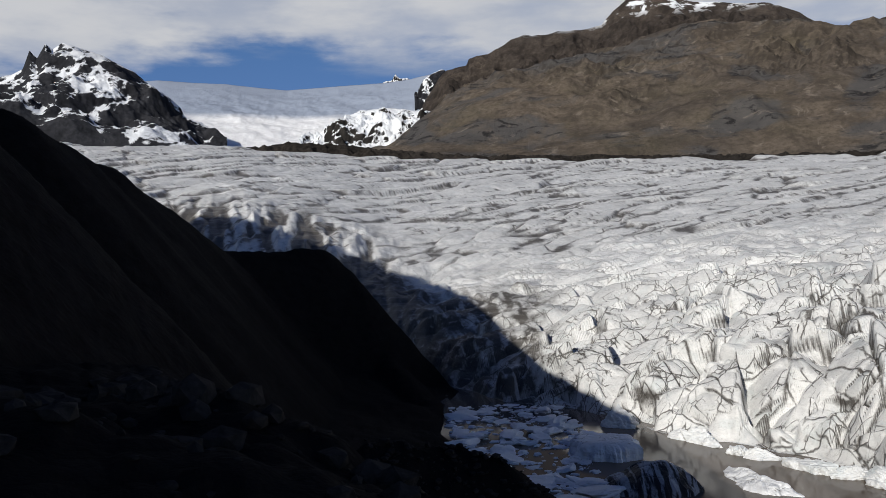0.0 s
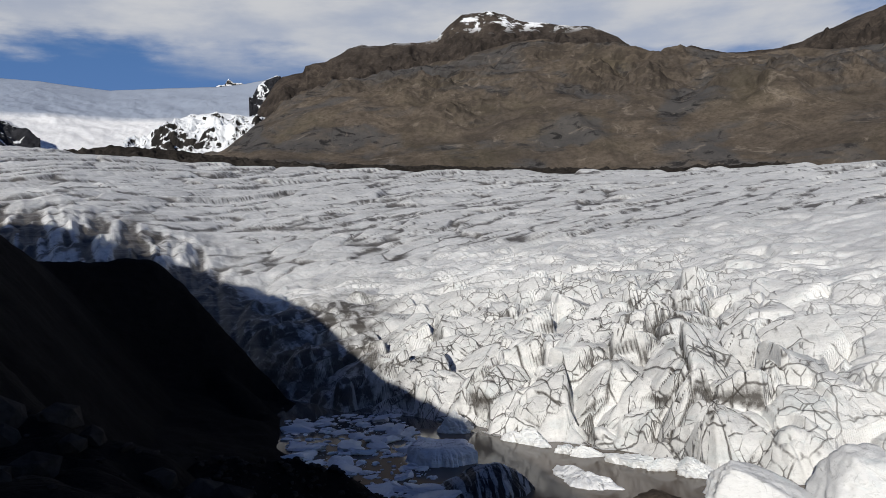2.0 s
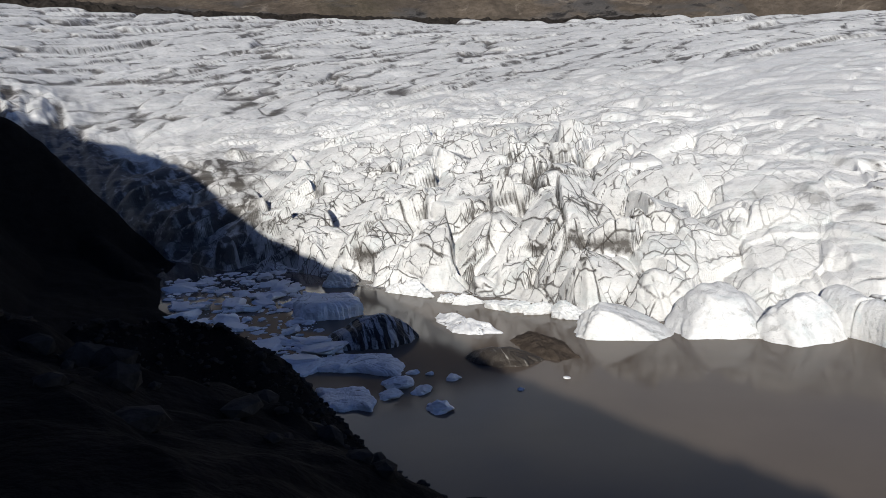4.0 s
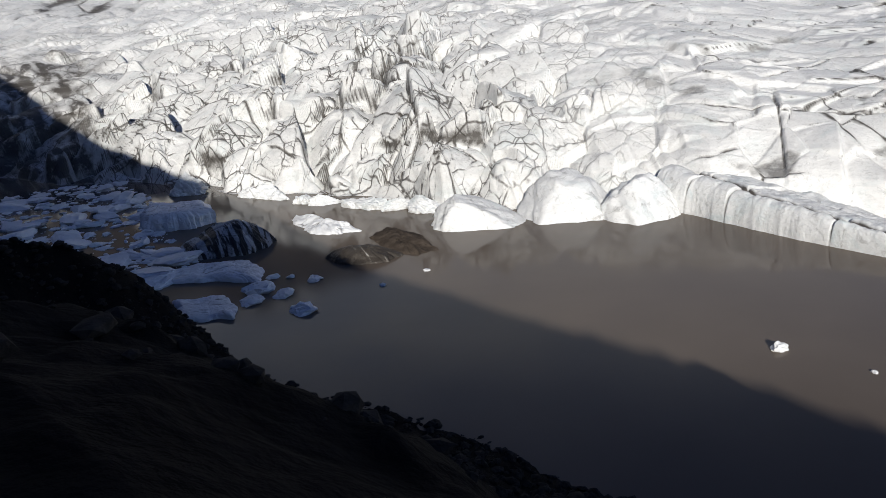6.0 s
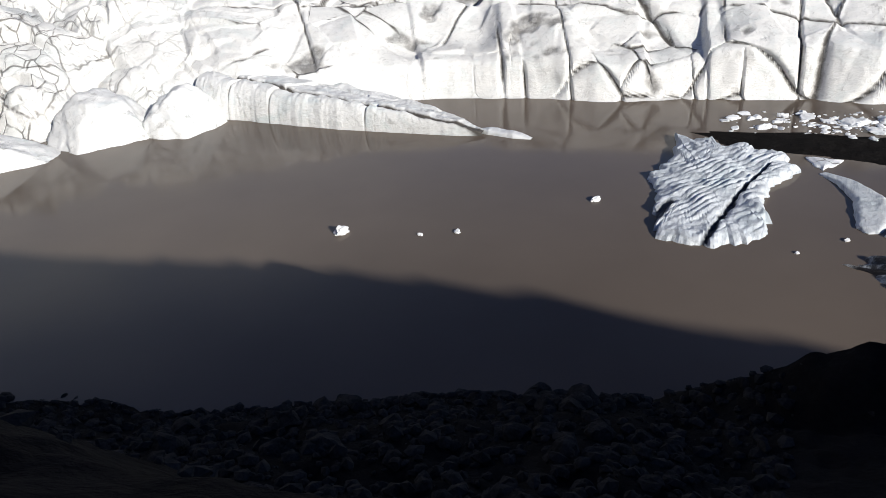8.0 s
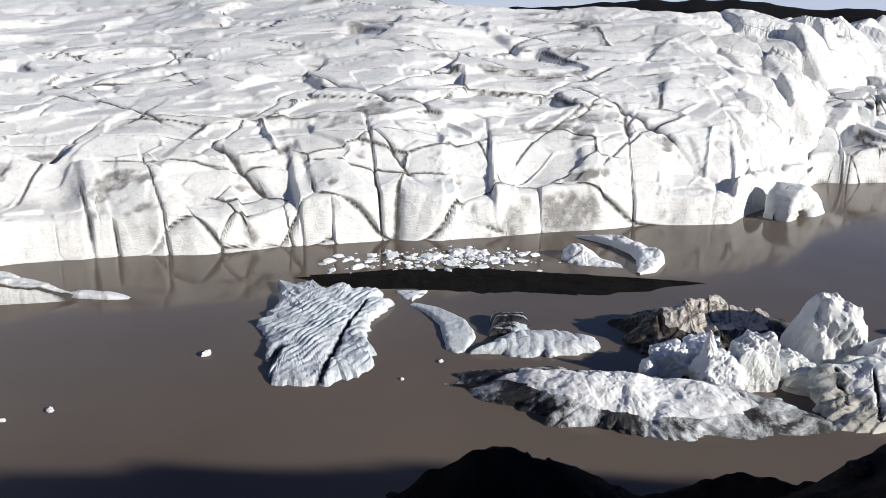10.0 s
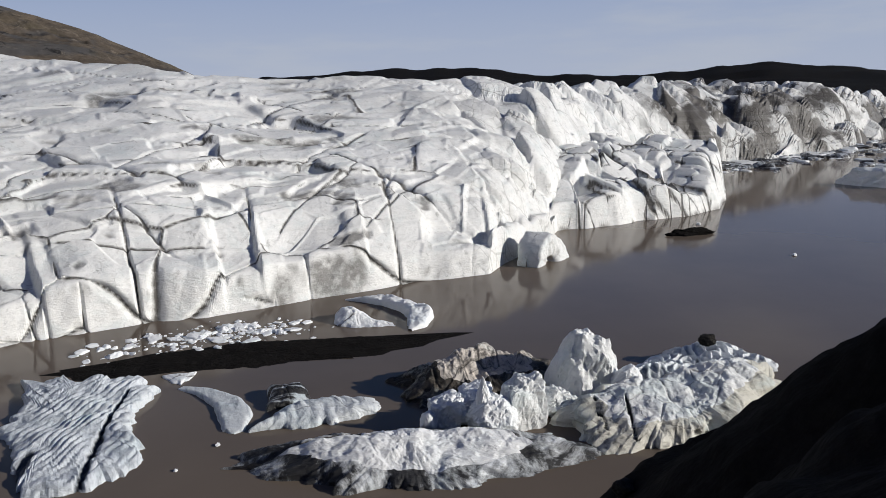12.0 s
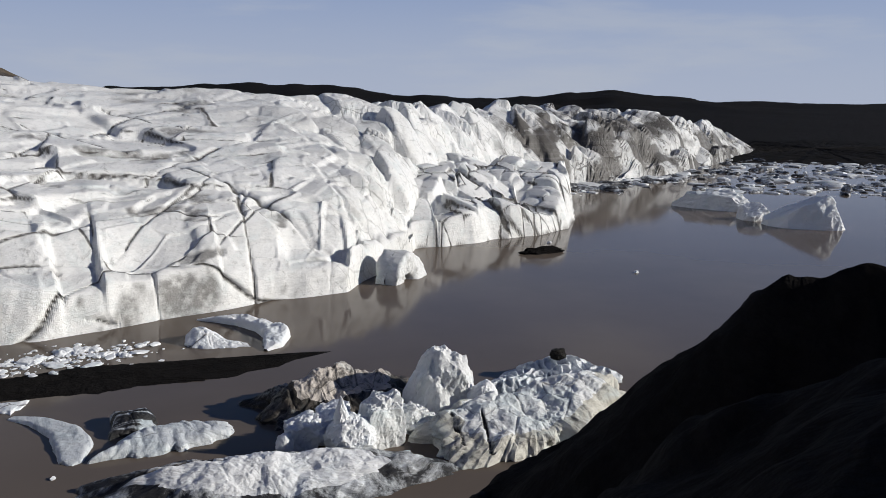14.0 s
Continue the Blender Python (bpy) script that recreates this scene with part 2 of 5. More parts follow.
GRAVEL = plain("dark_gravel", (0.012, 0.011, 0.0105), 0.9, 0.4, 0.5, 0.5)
STONE = plain("dark_stone", (0.03, 0.028, 0.026), 0.8, 1.1, 0.8, 0.4)
BROWN = plain("brown_rubble", (0.075, 0.06, 0.048), 0.95, 1.2, 0.5, 0.6)
ROCK = plain("brown_mountain", (0.105, 0.085, 0.065), 0.95, 0.02, 0.45, 0.6)


def snow_material():
    """Fresh snow in the icefall, cloud shade painted bluish grey on the cap above."""
    m = Mat("snow", 0.6)
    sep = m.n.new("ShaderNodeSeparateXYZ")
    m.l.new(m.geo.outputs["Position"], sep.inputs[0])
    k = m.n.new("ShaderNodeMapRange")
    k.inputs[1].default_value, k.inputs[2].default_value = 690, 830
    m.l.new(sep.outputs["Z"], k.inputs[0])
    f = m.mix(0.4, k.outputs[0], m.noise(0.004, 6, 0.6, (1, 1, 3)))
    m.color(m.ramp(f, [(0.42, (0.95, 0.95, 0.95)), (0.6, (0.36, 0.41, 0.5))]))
    m.bump(m.noise(0.02, 8, 0.7), 0.5, 12.0)
    return m.m


SNOW = snow_material()


def water_material():
    m = Mat("silty_water", 0.08)
    f = m.noise(0.03, 5, 0.55)
    m.color(m.ramp(f, [(0.35, (0.12, 0.096, 0.077)), (0.65, (0.15, 0.12, 0.096))]))
    m.p.inputs["IOR"].default_value = 1.33
    m.p.inputs["Specular IOR Level"].default_value = 0.14
    m.bump(m.noise(1.2, 4, 0.6), 0.06, 0.02)
    return m.m


WATER = water_material()


# ---- meshes ----
def link_grid(name, P, mat, smooth_faces=True):
    """One mesh from a grid of points of shape (rows, columns, 3)."""
    r, c = P.shape[:2]
    idx = np.arange(r * c, dtype=np.int32).reshape(r, c)
    q = np.stack([idx[:-1, :-1], idx[:-1, 1:], idx[1:, 1:], idx[1:, :-1]], -1).reshape(-1, 4)
    me = bpy.data.meshes.new(name)
    me.vertices.add(r * c)
    me.vertices.foreach_set("co", P.reshape(-1).astype(np.float32))
    me.loops.add(q.size)
    me.loops.foreach_set("vertex_index", q.reshape(-1))
    me.polygons.add(len(q))
    me.polygons.foreach_set("loop_start", np.arange(0, q.size, 4, dtype=np.int32))
    me.polygons.foreach_set("use_smooth", np.full(len(q), smooth_faces))
    me.update(calc_edges=True)
    me.materials.append(mat)
    return new(name, me)


def polar(az, d):
    """x and y at yaw az (degrees, left of +y) and distance d."""
    return -np.sin(np.radians(az)) * d, np.cos(np.radians(az)) * d


def curve(table):
    """A function through (key, value) rows, straight between them."""
    k, v = zip(*sorted(table))
    return lambda x: np.interp(x, k, v)


# the glacier: distance of its front, distance and elevation of its skyline, by yaw
front = curve([(36, 520), (20, 400), (12, 335), (7, 305), (3, 275), (0, 225), (-4, 193), (-8, 184), (-14.5, 158), (-22, 142), (-30, 122), (-35, 121), (-38, 123), (-42, 121), (-45, 118),
               (-49, 113), (-53, 113), (-60, 113), (-67, 110), (-76, 106), (-92, 107), (-104, 115), (-112.6, 123.5), (-113.8, 132), (-116.8, 146), (-118, 168), (-120, 200), (-122, 228), (-125, 262), (-129, 290), (-132, 305), (-136, 345), (-138.5, 415), (-140.7, 505), (-142, 640)])
sky_el = curve([(36, 10), (14, 9.8), (3, 8.9), (-11, 8.1), (-27, 7.1), (-41, 6.3), (-46, 5.9), (-60, 4.6), (-76, 2.6), (-82, 2.2), (-89, 1.6),
                (-97, 0.6), (-108, 0.3), (-117, -0.2), (-128, -0.4), (-134, -1.0), (-138, -1.5), (-139.5, -2.6), (-140.5, -3.2), (-142, -4)])
sky_d = curve([(36, 1700), (3, 1600), (-27, 1400), (-46, 850), (-60, 420), (-76, 250), (-90, 200), (-108, 198), (-117, 222), (-124, 305), (-128, 345),
               (-132, 365), (-136, 410), (-138.5, 475), (-140.7, 550), (-142, 720)])
bend = curve([(36, 1.0), (-27, 1.0), (-44, 0.88), (-56, 0.8), (-120, 0.55), (-142, 0.6)])
broken = curve([(36, 1.0), (-33, 1.0), (-42, 0.5), (-49, 0.0), (-108, 0.0), (-114, 0.35), (-126, 0.6), (-130, 1.0), (-142, 1.0)])


def tilted(u, v, seed, pitch, dome, step, crack, width, blend=0.2):
    """Broken blocks: each one lifted and tilted by chance, meeting its neighbours in a crack. Also gives the gap between blocks."""
    f1, gap, r, dx, dy = cells(u, v, seed)
    q = smooth(0, blend, gap)
    h = q * (step * (r[0] - 0.5) + pitch * (dx * (r[1] - 0.5) + dy * (r[2] - 0.5)) * 2 - dome * f1 * f1) - crack * np.exp(-gap / width)
    return h, gap, r


def facets(u, v, seed):
    """Random heights joined by flat triangles, from about -0.5 to 0.5."""
    k = (u + v) * 0.366
    i, j = np.floor(u + k), np.floor(v + k)
    fx, fy = u + k - i, v + k - j
    low = fx > fy
    h0, h2 = hash2(i, j, seed), hash2(i + 1, j + 1, seed)
    h1 = np.where(low, hash2(i + 1, j, seed), hash2(i, j + 1, seed))
    a, b = np.where(low, fx - fy, fy - fx), np.where(low, fy, fx)
    return h0 * (1 - a - b) + h1 * a + h2 * b - 0.5


def fractures(u, x, y, spacing, seed, reach=0.05):
    """Straight cracks across u, about so far apart, that come and go. Gives the distance to the nearest one in metres, how open it is, and the lift of the block between cracks."""
    c = np.floor(u / spacing)
    near, alive, block, edge = np.full_like(u, 1e3), np.zeros_like(u), np.zeros_like(u), np.full_like(u, 1e3)
    for k in (-1, 0, 1):
        at = (c + k + 0.15 + 0.7 * hash2(c + k, c * 0 + 5, seed)) * spacing
        d = np.abs(u - at)
        on = smooth(-reach, reach + 0.08, vnoise(x / 17 + 31.7 * hash2(c + k, c * 0 + 6, seed), y / 17 + 17.3 * hash2(c + k, c * 0 + 7, seed), seed + 1) + 0.12 * (hash2(c + k, c * 0 + 8, seed) - 0.5))
        closer = d / (0.05 + on) < near / (0.05 + alive)
        near, alive = np.where(closer, d, near), np.where(closer, on, alive)
        block, edge = block + (u > at), np.minimum(edge, d)
    return near, alive, (hash2(c + block, c * 0 + 9, seed) - 0.5) * smooth(0, 0.2, edge)


def glacier_relief(x, y, az, s, dist):
    """Relief, grit, and the distance to the nearest crack (about metres, wider for far ice)."""
    x, y = x + 13.37, y + 7.77
    wx, wy = 2.5 * fbm(x / 24, y / 24, 3, 40) + 0.2 * fbm(x / 3, y / 3, 3, 41), 2.5 * fbm(x / 24, y / 24, 3, 50) + 0.2 * fbm(x / 3, y / 3, 3, 51)
    k = broken(az - 6 * smooth(10, 110, s))
    near = smooth(420, 160, dist)
    come = smooth(-0.22, 0.1, fbm(x / 7, y / 7, 3, 96))
    patch = smooth(-0.05, 0.25, fbm(x / 20, y / 20, 4, 95))
    # shattered ice: round-backed blocks that lean towards the water, smaller ones broken off between them
    tu, tv = np.radians(-az) * 150 + wx, dist + wy
    pu, pv = tu + 0.35 * tv, tv - 0.2 * tu
    a, ga, ra = tilted(pu / 9, pv / 10, 3, 7.0, 2.4, 4.0, 1.6, 0.05, 0.07)
    b, gb, rb = tilted((pu + 0.3 * pv) / 4.2, pv / 4.6, 11, 2.6, 0.8, 1.6, 0.7, 0.05, 0.08)
    c, gc, rc = tilted((pu - 0.4 * pv) / 1.7, pv / 2.6, 17, 0.8, 0.1, 0.5, 0.25, 0.08, 0.25)
    calm = smooth(0.4, 0.55, ra[2] + 0.4 * fbm(x / 12, y / 12, 2, 42))
    shards = a + b * (1 - 0.75 * calm) + 0.35 * c * (1 - 0.85 * calm) * near + 1.2 * facets(pu / 8, pv / 12, 7)
    # smooth ice: broad slabs in rough courses along the front, split by thin fractures
    u = np.radians(-az) * 115 + 1.2 * fbm(x / 26, y / 26, 2, 44) + 0.2 * fbm(x / 3.5, y / 3.5, 3, 45)
    v = dist - front(np.maximum(az, -112.0)) + 1.8 * fbm(x / 28, y / 28, 2, 54) + 0.2 * fbm(x / 3.5, y / 3.5, 3, 55)
    d, gd, rd = tilted((u + 0.25 * v) / 15, (v - 0.12 * u) / 10, 23, 1.5, 0.45, 0.6, 0.0, 0.03, 0.06)
    e, ge, tilt_ = tilted((u - 0.2 * v) / 6.5, (v + 0.15 * u) / 5, 24, 0.7, 0.1, 0.4, 0.0, 0.03, 0.07)
    slabs = d + e + 0.06 * fbm(x / 2, y / 2, 3, 64)
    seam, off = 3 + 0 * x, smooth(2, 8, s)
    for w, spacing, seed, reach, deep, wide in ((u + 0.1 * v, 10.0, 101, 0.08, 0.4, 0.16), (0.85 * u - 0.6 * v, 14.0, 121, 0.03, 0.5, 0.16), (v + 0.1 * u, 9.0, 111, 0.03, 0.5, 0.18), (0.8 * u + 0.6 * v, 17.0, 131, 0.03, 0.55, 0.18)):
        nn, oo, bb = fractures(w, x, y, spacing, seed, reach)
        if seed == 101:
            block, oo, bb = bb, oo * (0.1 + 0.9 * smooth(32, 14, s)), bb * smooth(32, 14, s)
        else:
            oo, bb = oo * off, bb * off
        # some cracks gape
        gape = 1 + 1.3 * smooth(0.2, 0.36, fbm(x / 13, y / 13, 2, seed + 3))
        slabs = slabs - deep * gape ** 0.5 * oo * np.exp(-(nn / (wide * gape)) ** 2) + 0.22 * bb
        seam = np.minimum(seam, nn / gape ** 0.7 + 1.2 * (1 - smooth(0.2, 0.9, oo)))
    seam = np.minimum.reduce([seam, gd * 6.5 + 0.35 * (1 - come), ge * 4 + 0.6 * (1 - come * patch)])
    # hollows where old grit has gathered
    pit = smooth(0.36, 0.5, fbm(u / 6 + 3.1, v / 4, 4, 65)) * (1 - k)
    slabs = slabs - 0.25 * pit
    # far up the ice: shingled swells and long crevasses that run slightly away to the east
    far = smooth(190, 400, dist) * smooth(-100, -70, az)
    la = np.log(dist)
    g1, gg1, r1 = tilted(az / 7 + 0.6 * fbm(az / 5, la / 0.2, 3, 57), la / 0.075 + 0.3 * az + 0.6 * fbm(az / 5, la / 0.15, 3, 58), 33, 1.9, 0.3, 1.3, 0.9, 0.06, 0.15)
    g2, gg2, r2 = tilted(az / 2.6 + 0.7 * fbm(az / 2, la / 0.1, 3, 67), la / 0.032 + 0.5 * az + 0.6 * fbm(az / 2.5, la / 0.08, 3, 68), 34, 1.6, 0.3, 1.2, 0.9, 0.06, 0.15)
    swell = dist * (0.0055 * g1 + 0.0022 * g2)
    z = (shards * k + slabs * (1 - k)) * (1 - 0.75 * far) + swell * far
    z = z + 0.2 * fbm(x / 1.6, y / 1.6, 3, 60) * (0.2 + 0.8 * k)
    # flutes in the steep margin beside the spur, with shade painted into the clefts
    flank = smooth(-1, 9, az) * smooth(300, 90, s)
    flute = fbm(az / 0.9, dist / 70, 4, 69)
    # old fractures across the blocks
    n5, o5, b5 = fractures(pu + 0.25 * pv, x, y, 5.5, 141, 0.1)
    z = z + 9.0 * flank * flute
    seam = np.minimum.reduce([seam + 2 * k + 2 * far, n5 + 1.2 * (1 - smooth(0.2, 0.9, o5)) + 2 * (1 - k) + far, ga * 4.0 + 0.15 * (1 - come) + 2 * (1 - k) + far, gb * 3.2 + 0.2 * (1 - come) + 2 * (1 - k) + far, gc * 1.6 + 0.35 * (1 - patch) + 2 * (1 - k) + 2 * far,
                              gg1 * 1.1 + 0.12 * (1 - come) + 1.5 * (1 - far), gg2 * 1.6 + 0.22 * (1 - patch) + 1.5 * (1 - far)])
    # dirty ice at the far end of the front; grit plus painted shade along the spur
    foul = smooth(-121, -127, az) * smooth(70, 30, s)
    streaks = smooth(-0.08, 0.15, fbm((0.8 * x + 0.6 * y) / 6 + z / 3, (0.8 * y - 0.6 * x) / 9 + z / 6, 5, 99))
    rubbed_shade = smooth(-11, -4, az) * smooth(0, -60, dist - 330 - 70 * smooth(0, 5, az))
    grit = np.maximum.reduce([flank * (0.1 + 0.85 * smooth(0.05, -0.2, flute)), foul * (0.2 + 0.75 * streaks), rubbed_shade * (0.25 + 0.3 * smooth(-4, 4, az) + 0.5 * smooth(-0.15, 0.15, fbm(x / 2.2, y / 2.2, 4, 98))), 0.4 * pit, 0.22 * patch * k * smooth(-0.05, 0.3, fbm(x / 4, y / 4, 4, 94))])
    # some blocks are greyer all over
    tone = k * (0.06 + 0.1 * ra[0]) * (1 - 0.6 * far) + (1 - k) * 0.07 * rd[1] + 0.08 * far * r1[0]
    return z, np.maximum(grit, tone), np.clip(seam, 0, 1), u, block, k * (1 - 0.7 * far)


def settled(z):
    """Heights with the steps between neighbouring rows and columns eased a little."""
    z = z.copy()
    z[1:-1] = 0.25 * z[:-2] + 0.5 * z[1:-1] + 0.25 * z[2:]
    z[:, 1:-1] = 0.2 * z[:, :-2] + 0.6 * z[:, 1:-1] + 0.2 * z[:, 2:]
    return z


def set_values(ob, name, values):
    ob.data.attributes.new(name, "FLOAT", "POINT").data.foreach_set("value", values.reshape(-1).astype(np.float32))


def build_glacier():
    az = np.arange(34.0, -141.9, -0.115)
    v = np.linspace(0, 1, 430)[1:]
    s = np.concatenate([np.linspace(-26, -7, 14)[:-1], np.linspace(-7, 9, 92), 9 + (np.exp(4.7 * v) - 1) / (math.exp(4.7) - 1) * 1890])
    A, S = np.meshgrid(az, s, indexing="ij")
    F, D = front(A), sky_d(A)
    k = broken(A)
    ax, ay = polar(A, F)
    F = F + (1.4 + 4.1 * k) * fbm(ax / 15, ay / 15, 4, 5)
    even = np.arange(-160, 60, 0.25)
    bell = np.exp(-(np.arange(-10, 10.1, 0.25) / 3.0) ** 2 / 2)
    Fs = np.interp(A, even, np.convolve(np.pad(front(even), 40, mode="edge"), bell / bell.sum(), "valid"))
    slow = np.convolve(np.pad(np.minimum(front(even), np.interp(even, [-142, -130, -120, -114, -108, -102, -90], [400, 215, 152, 128, 119, 117, 999])), 40, mode="edge"), bell / bell.sum(), "valid")
    calm = np.interp(A, even, slow)
    R = np.minimum(calm + S, D * 1.2)
    keep = R - F
    X, Y = polar(A, R)
    zc = 30 + D * np.tan(np.radians(sky_el(A)))
    t = np.clip((R - Fs) / (D - Fs), 0, None)
    rel, grit, seam, U, block, shatter = glacier_relief(X, Y, A, keep, R)
    # the lowest cliff stands in separate blocks, each a little higher or lower
    cliff = np.interp(A, [-142, -131, -126, -116, -60, -50, 30], [3, 5, 4, 3.6, 3.6, 2.6, 2.6]) * (1 + 0.25 * fbm(U / 9, 0 * U, 2, 8) + 0.55 * block * smooth(16, 5, S))
    lean = np.interp(A, [-60, -50], [1.8, 4.5])
    pos = np.clip(keep, 0, None)
    steep = smooth(-44, -60, A) * smooth(-124, -116, A)
    face = np.interp(A, [-142, -124, -116, -60, -45, -20, -8, -3, 1, 4, 7, 10, 14, 22, 30], [3, 5, 7, 8, 11, 10, 4, 5, 9, 16, 26, 36, 45, 52, 40])
    expo = bend(A) * (1 - steep) + steep
    z = cliff * smooth(-0.6, lean, keep) ** 0.8 + face * (1 - np.exp(-pos / np.interp(A, [-60, -45, 0, 10], [10, 14, 14, 28]))) + (zc - cliff - face) * np.where(t < 1, np.clip(t, 1e-6, 1) ** expo, 1 - 0.6 * (t - 1))
    # a bench above the lowest cliff
    z = z - 1.7 * steep * np.exp(-((pos - 6.5) / 3.2) ** 2) * smooth(-0.2, 0.1, fbm(U / 14, 0 * U, 2, 67))
    z = z + rel * (smooth(-0.6, 4, keep) * k + smooth(-0.6, 6, keep) * (1 - k)) * (0.65 + 0.35 * smooth(420, 140, R) + 0.6 * smooth(-110, -116, A))
    z = np.where(keep < -0.6, -2.5 + 2.5 * smooth(-3, -0.6, keep), z)
    z = np.minimum(z, 30 + R * np.tan(np.radians(sky_el(A) + 0.35)))
    z, grit = settled(z), settled(grit)
    cut = np.exp(-(seam / 0.3) ** 2) * smooth(7, 2, keep) * smooth(-56, -62, A)
    push = 0.4 * fbm(U / 4.0, z / 5, 3, 97) * smooth(8, 2, keep) * smooth(-1.5, 0.5, keep) + 0.7 * cut
    X, Y = polar(A, R + push)
    ob = link_grid("glacier", np.stack([X, Y, z], -1)[:, ::-1], ICE, False)
    set_values(ob, "grit", grit[:, ::-1])
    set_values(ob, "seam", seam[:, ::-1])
    set_values(ob, "shatter", shatter[:, ::-1])
    return tagged(ob, "crevassed white glacier streaked with grey grit, ending in a lagoon", "glacier", kind="structure")


build_glacier()

def build_headland():
    """The point of smooth ice beyond the arch: tilted slabs pressed together, higher towards the back."""
    az, r = np.arange(-114.5, -131.0, -0.06), np.linspace(146, 226, 270)
    A, R = np.meshgrid(az, r, indexing="ij")
    X, Y = polar(A, R)
    edge = np.interp(A, [-131, -128.7, -124.4, -121.5, -117.5, -114.5], [215, 187, 171, 166, 157, 150]) + 3.0 * fbm(X / 12, Y / 12, 3, 301)
    keep, tip = R - edge, (A + 129.0) * 3.2 + 2.0 * fbm(X / 8, Y / 8, 3, 302)
    inner = np.minimum.reduce([keep, tip, (222 - R) * 0.6])
    u, v = np.radians(-A) * 170 + 0.3 * fbm(X / 4, Y / 4, 3, 303), R + 0.3 * fbm(X / 4, Y / 4, 3, 304)
    base = 5.2 + 0.27 * np.clip(keep, 0, 34) + 2.5 * fbm(X / 16, Y / 16, 2, 305)
    big, g1, r1 = tilted((u + 0.3 * v) / 10, (v - 0.2 * u) / 11, 306, 4.0, 1.2, 3.2, 1.0, 0.05, 0.08)
    small, g2, r2 = tilted((u - 0.3 * v) / 4.2, (v + 0.2 * u) / 4.5, 307, 0.9, 0.2, 0.6, 0.2, 0.05, 0.1)
    z = -2.5 + (base + 2.5) * smooth(-0.6, 3.6, inner) ** 0.8 + (big + small) * smooth(0, 5, inner) + 0.08 * fbm(X / 2, Y / 2, 3, 308)
    come = smooth(-0.2, 0.1, fbm(X / 7, Y / 7, 3, 309))
    seam = np.minimum(g1 * 4 + 0.35 * (1 - come), g2 * 2.5 + 0.6 * (1 - come))
    ob = link_grid("glacier_headland", np.stack([X, Y, settled(z)], -1)[:, ::-1], ICE, False)
    set_values(ob, "grit", (0.5 * smooth(1.1, 0.2, z) * smooth(-0.2, 0.2, fbm(X / 3, Y / 3, 3, 310)))[:, ::-1])
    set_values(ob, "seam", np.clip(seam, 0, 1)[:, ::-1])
    return tagged(ob, "headland of smooth white ice in tilted slabs at the glacier front", "glacier", kind="structure")


build_headland()

# ---- bank and ground ----
SHORE = [(-130, 460), (-90, 345), (-44, 312), (-8, 264), (3, 214), (-1, 190), (-2, 156), (10, 115), (15, 90), (17, 66), (26, 47), (29, 33), (36, 19), (40, 5), (43.5, -3),
         (44, -10), (41, -16), (40, -30), (37, -50), (32, -75), (26, -110), (15, -160), (-20, -300), (-120, -520)]
# the crest behind the walker, the spur that runs down to the ice, the near shoulder and a knob by the cove: x, y, z
RIDGE = [(-16, -150, 40), (-20, -121, 50.6), (-20, -99, 51.2), (-22, -79, 51.2), (-26, -57, 50.4), (-30, -33, 50), (-29, 0, 50), (-32, 32, 51.5), (-64, 50, 72), (-115, 83, 115),
         (-190, 118, 155), (-320, 150, 215)]
SPUR = [(-68, 122, 59.3), (-66, 135, 55.8), (-68, 150, 54.4), (-68, 161, 54.8), (-63, 179, 48.8), (-62, 195, 44.8), (-61, 217, 40), (-47, 230, 40), (-36, 237, 40.5), (-31, 236, 36.5), (-28, 234, 31.5), (-24, 229, 19), (-20, 224, 12), (-1, 176, 0.5)]
SHOULDER = [(9, -22, 27.2), (11.3, -18.9, 26.4), (13, -17.7, 25.9), (15.7, -18.1, 23.5), (17.8, -19, 20.8), (19.4, -18.8, 18.8), (23.2, -19, 16.6), (27.7, -18, 11.2), (31, -18.5, 9.6), (34.6, -15.6, 8.8),
            (35.9, -12.6, 6.5)]
MOUND = [(38, 3.4, 2.2), (38, 2.3, 4.2), (38, -1.1, 6.2), (37.9, -2.9, 7.4), (37.7, -4.6, 7.7), (37.3, -7.2, 7.5), (36.7, -9.8, 5.8)]
KNOB = [(-8, 76, 15), (0, 79, 13.6), (4.7, 79, 12.2), (10, 79, 7.6), (14, 77, 2.5)]


def line_field(x, y, line, slope, crest=0.0):
    top = np.full_like(x, -1e9)
    for (ax, ay, az_), (bx, by, bz) in zip(line, line[1:]):
        ex, ey = bx - ax, by - ay
        t = np.clip(((x - ax) * ex + (y - ay) * ey) / (ex * ex + ey * ey), 0, 1)
        d = np.hypot(x - ax - t * ex, y - ay - t * ey)
        top = np.maximum(top, az_ + (bz - az_) * t - slope * (np.hypot(d, crest) - crest))
    return top


def inland(x, y):
    """Distance to the shore, positive on land."""
    best = np.full_like(x, 1e9)
    for (ax, ay), (bx, by) in zip(SHORE, SHORE[1:]):
        ex, ey = bx - ax, by - ay
        t = np.clip(((x - ax) * ex + (y - ay) * ey) / (ex * ex + ey * ey), 0, 1)
        d = np.hypot(x - ax - t * ex, y - ay - t * ey)
        side = (x - ax) * ey - (y - ay) * ex
        best = np.where(d < np.abs(best), np.where(side > 0, d, -d), best)
    return best


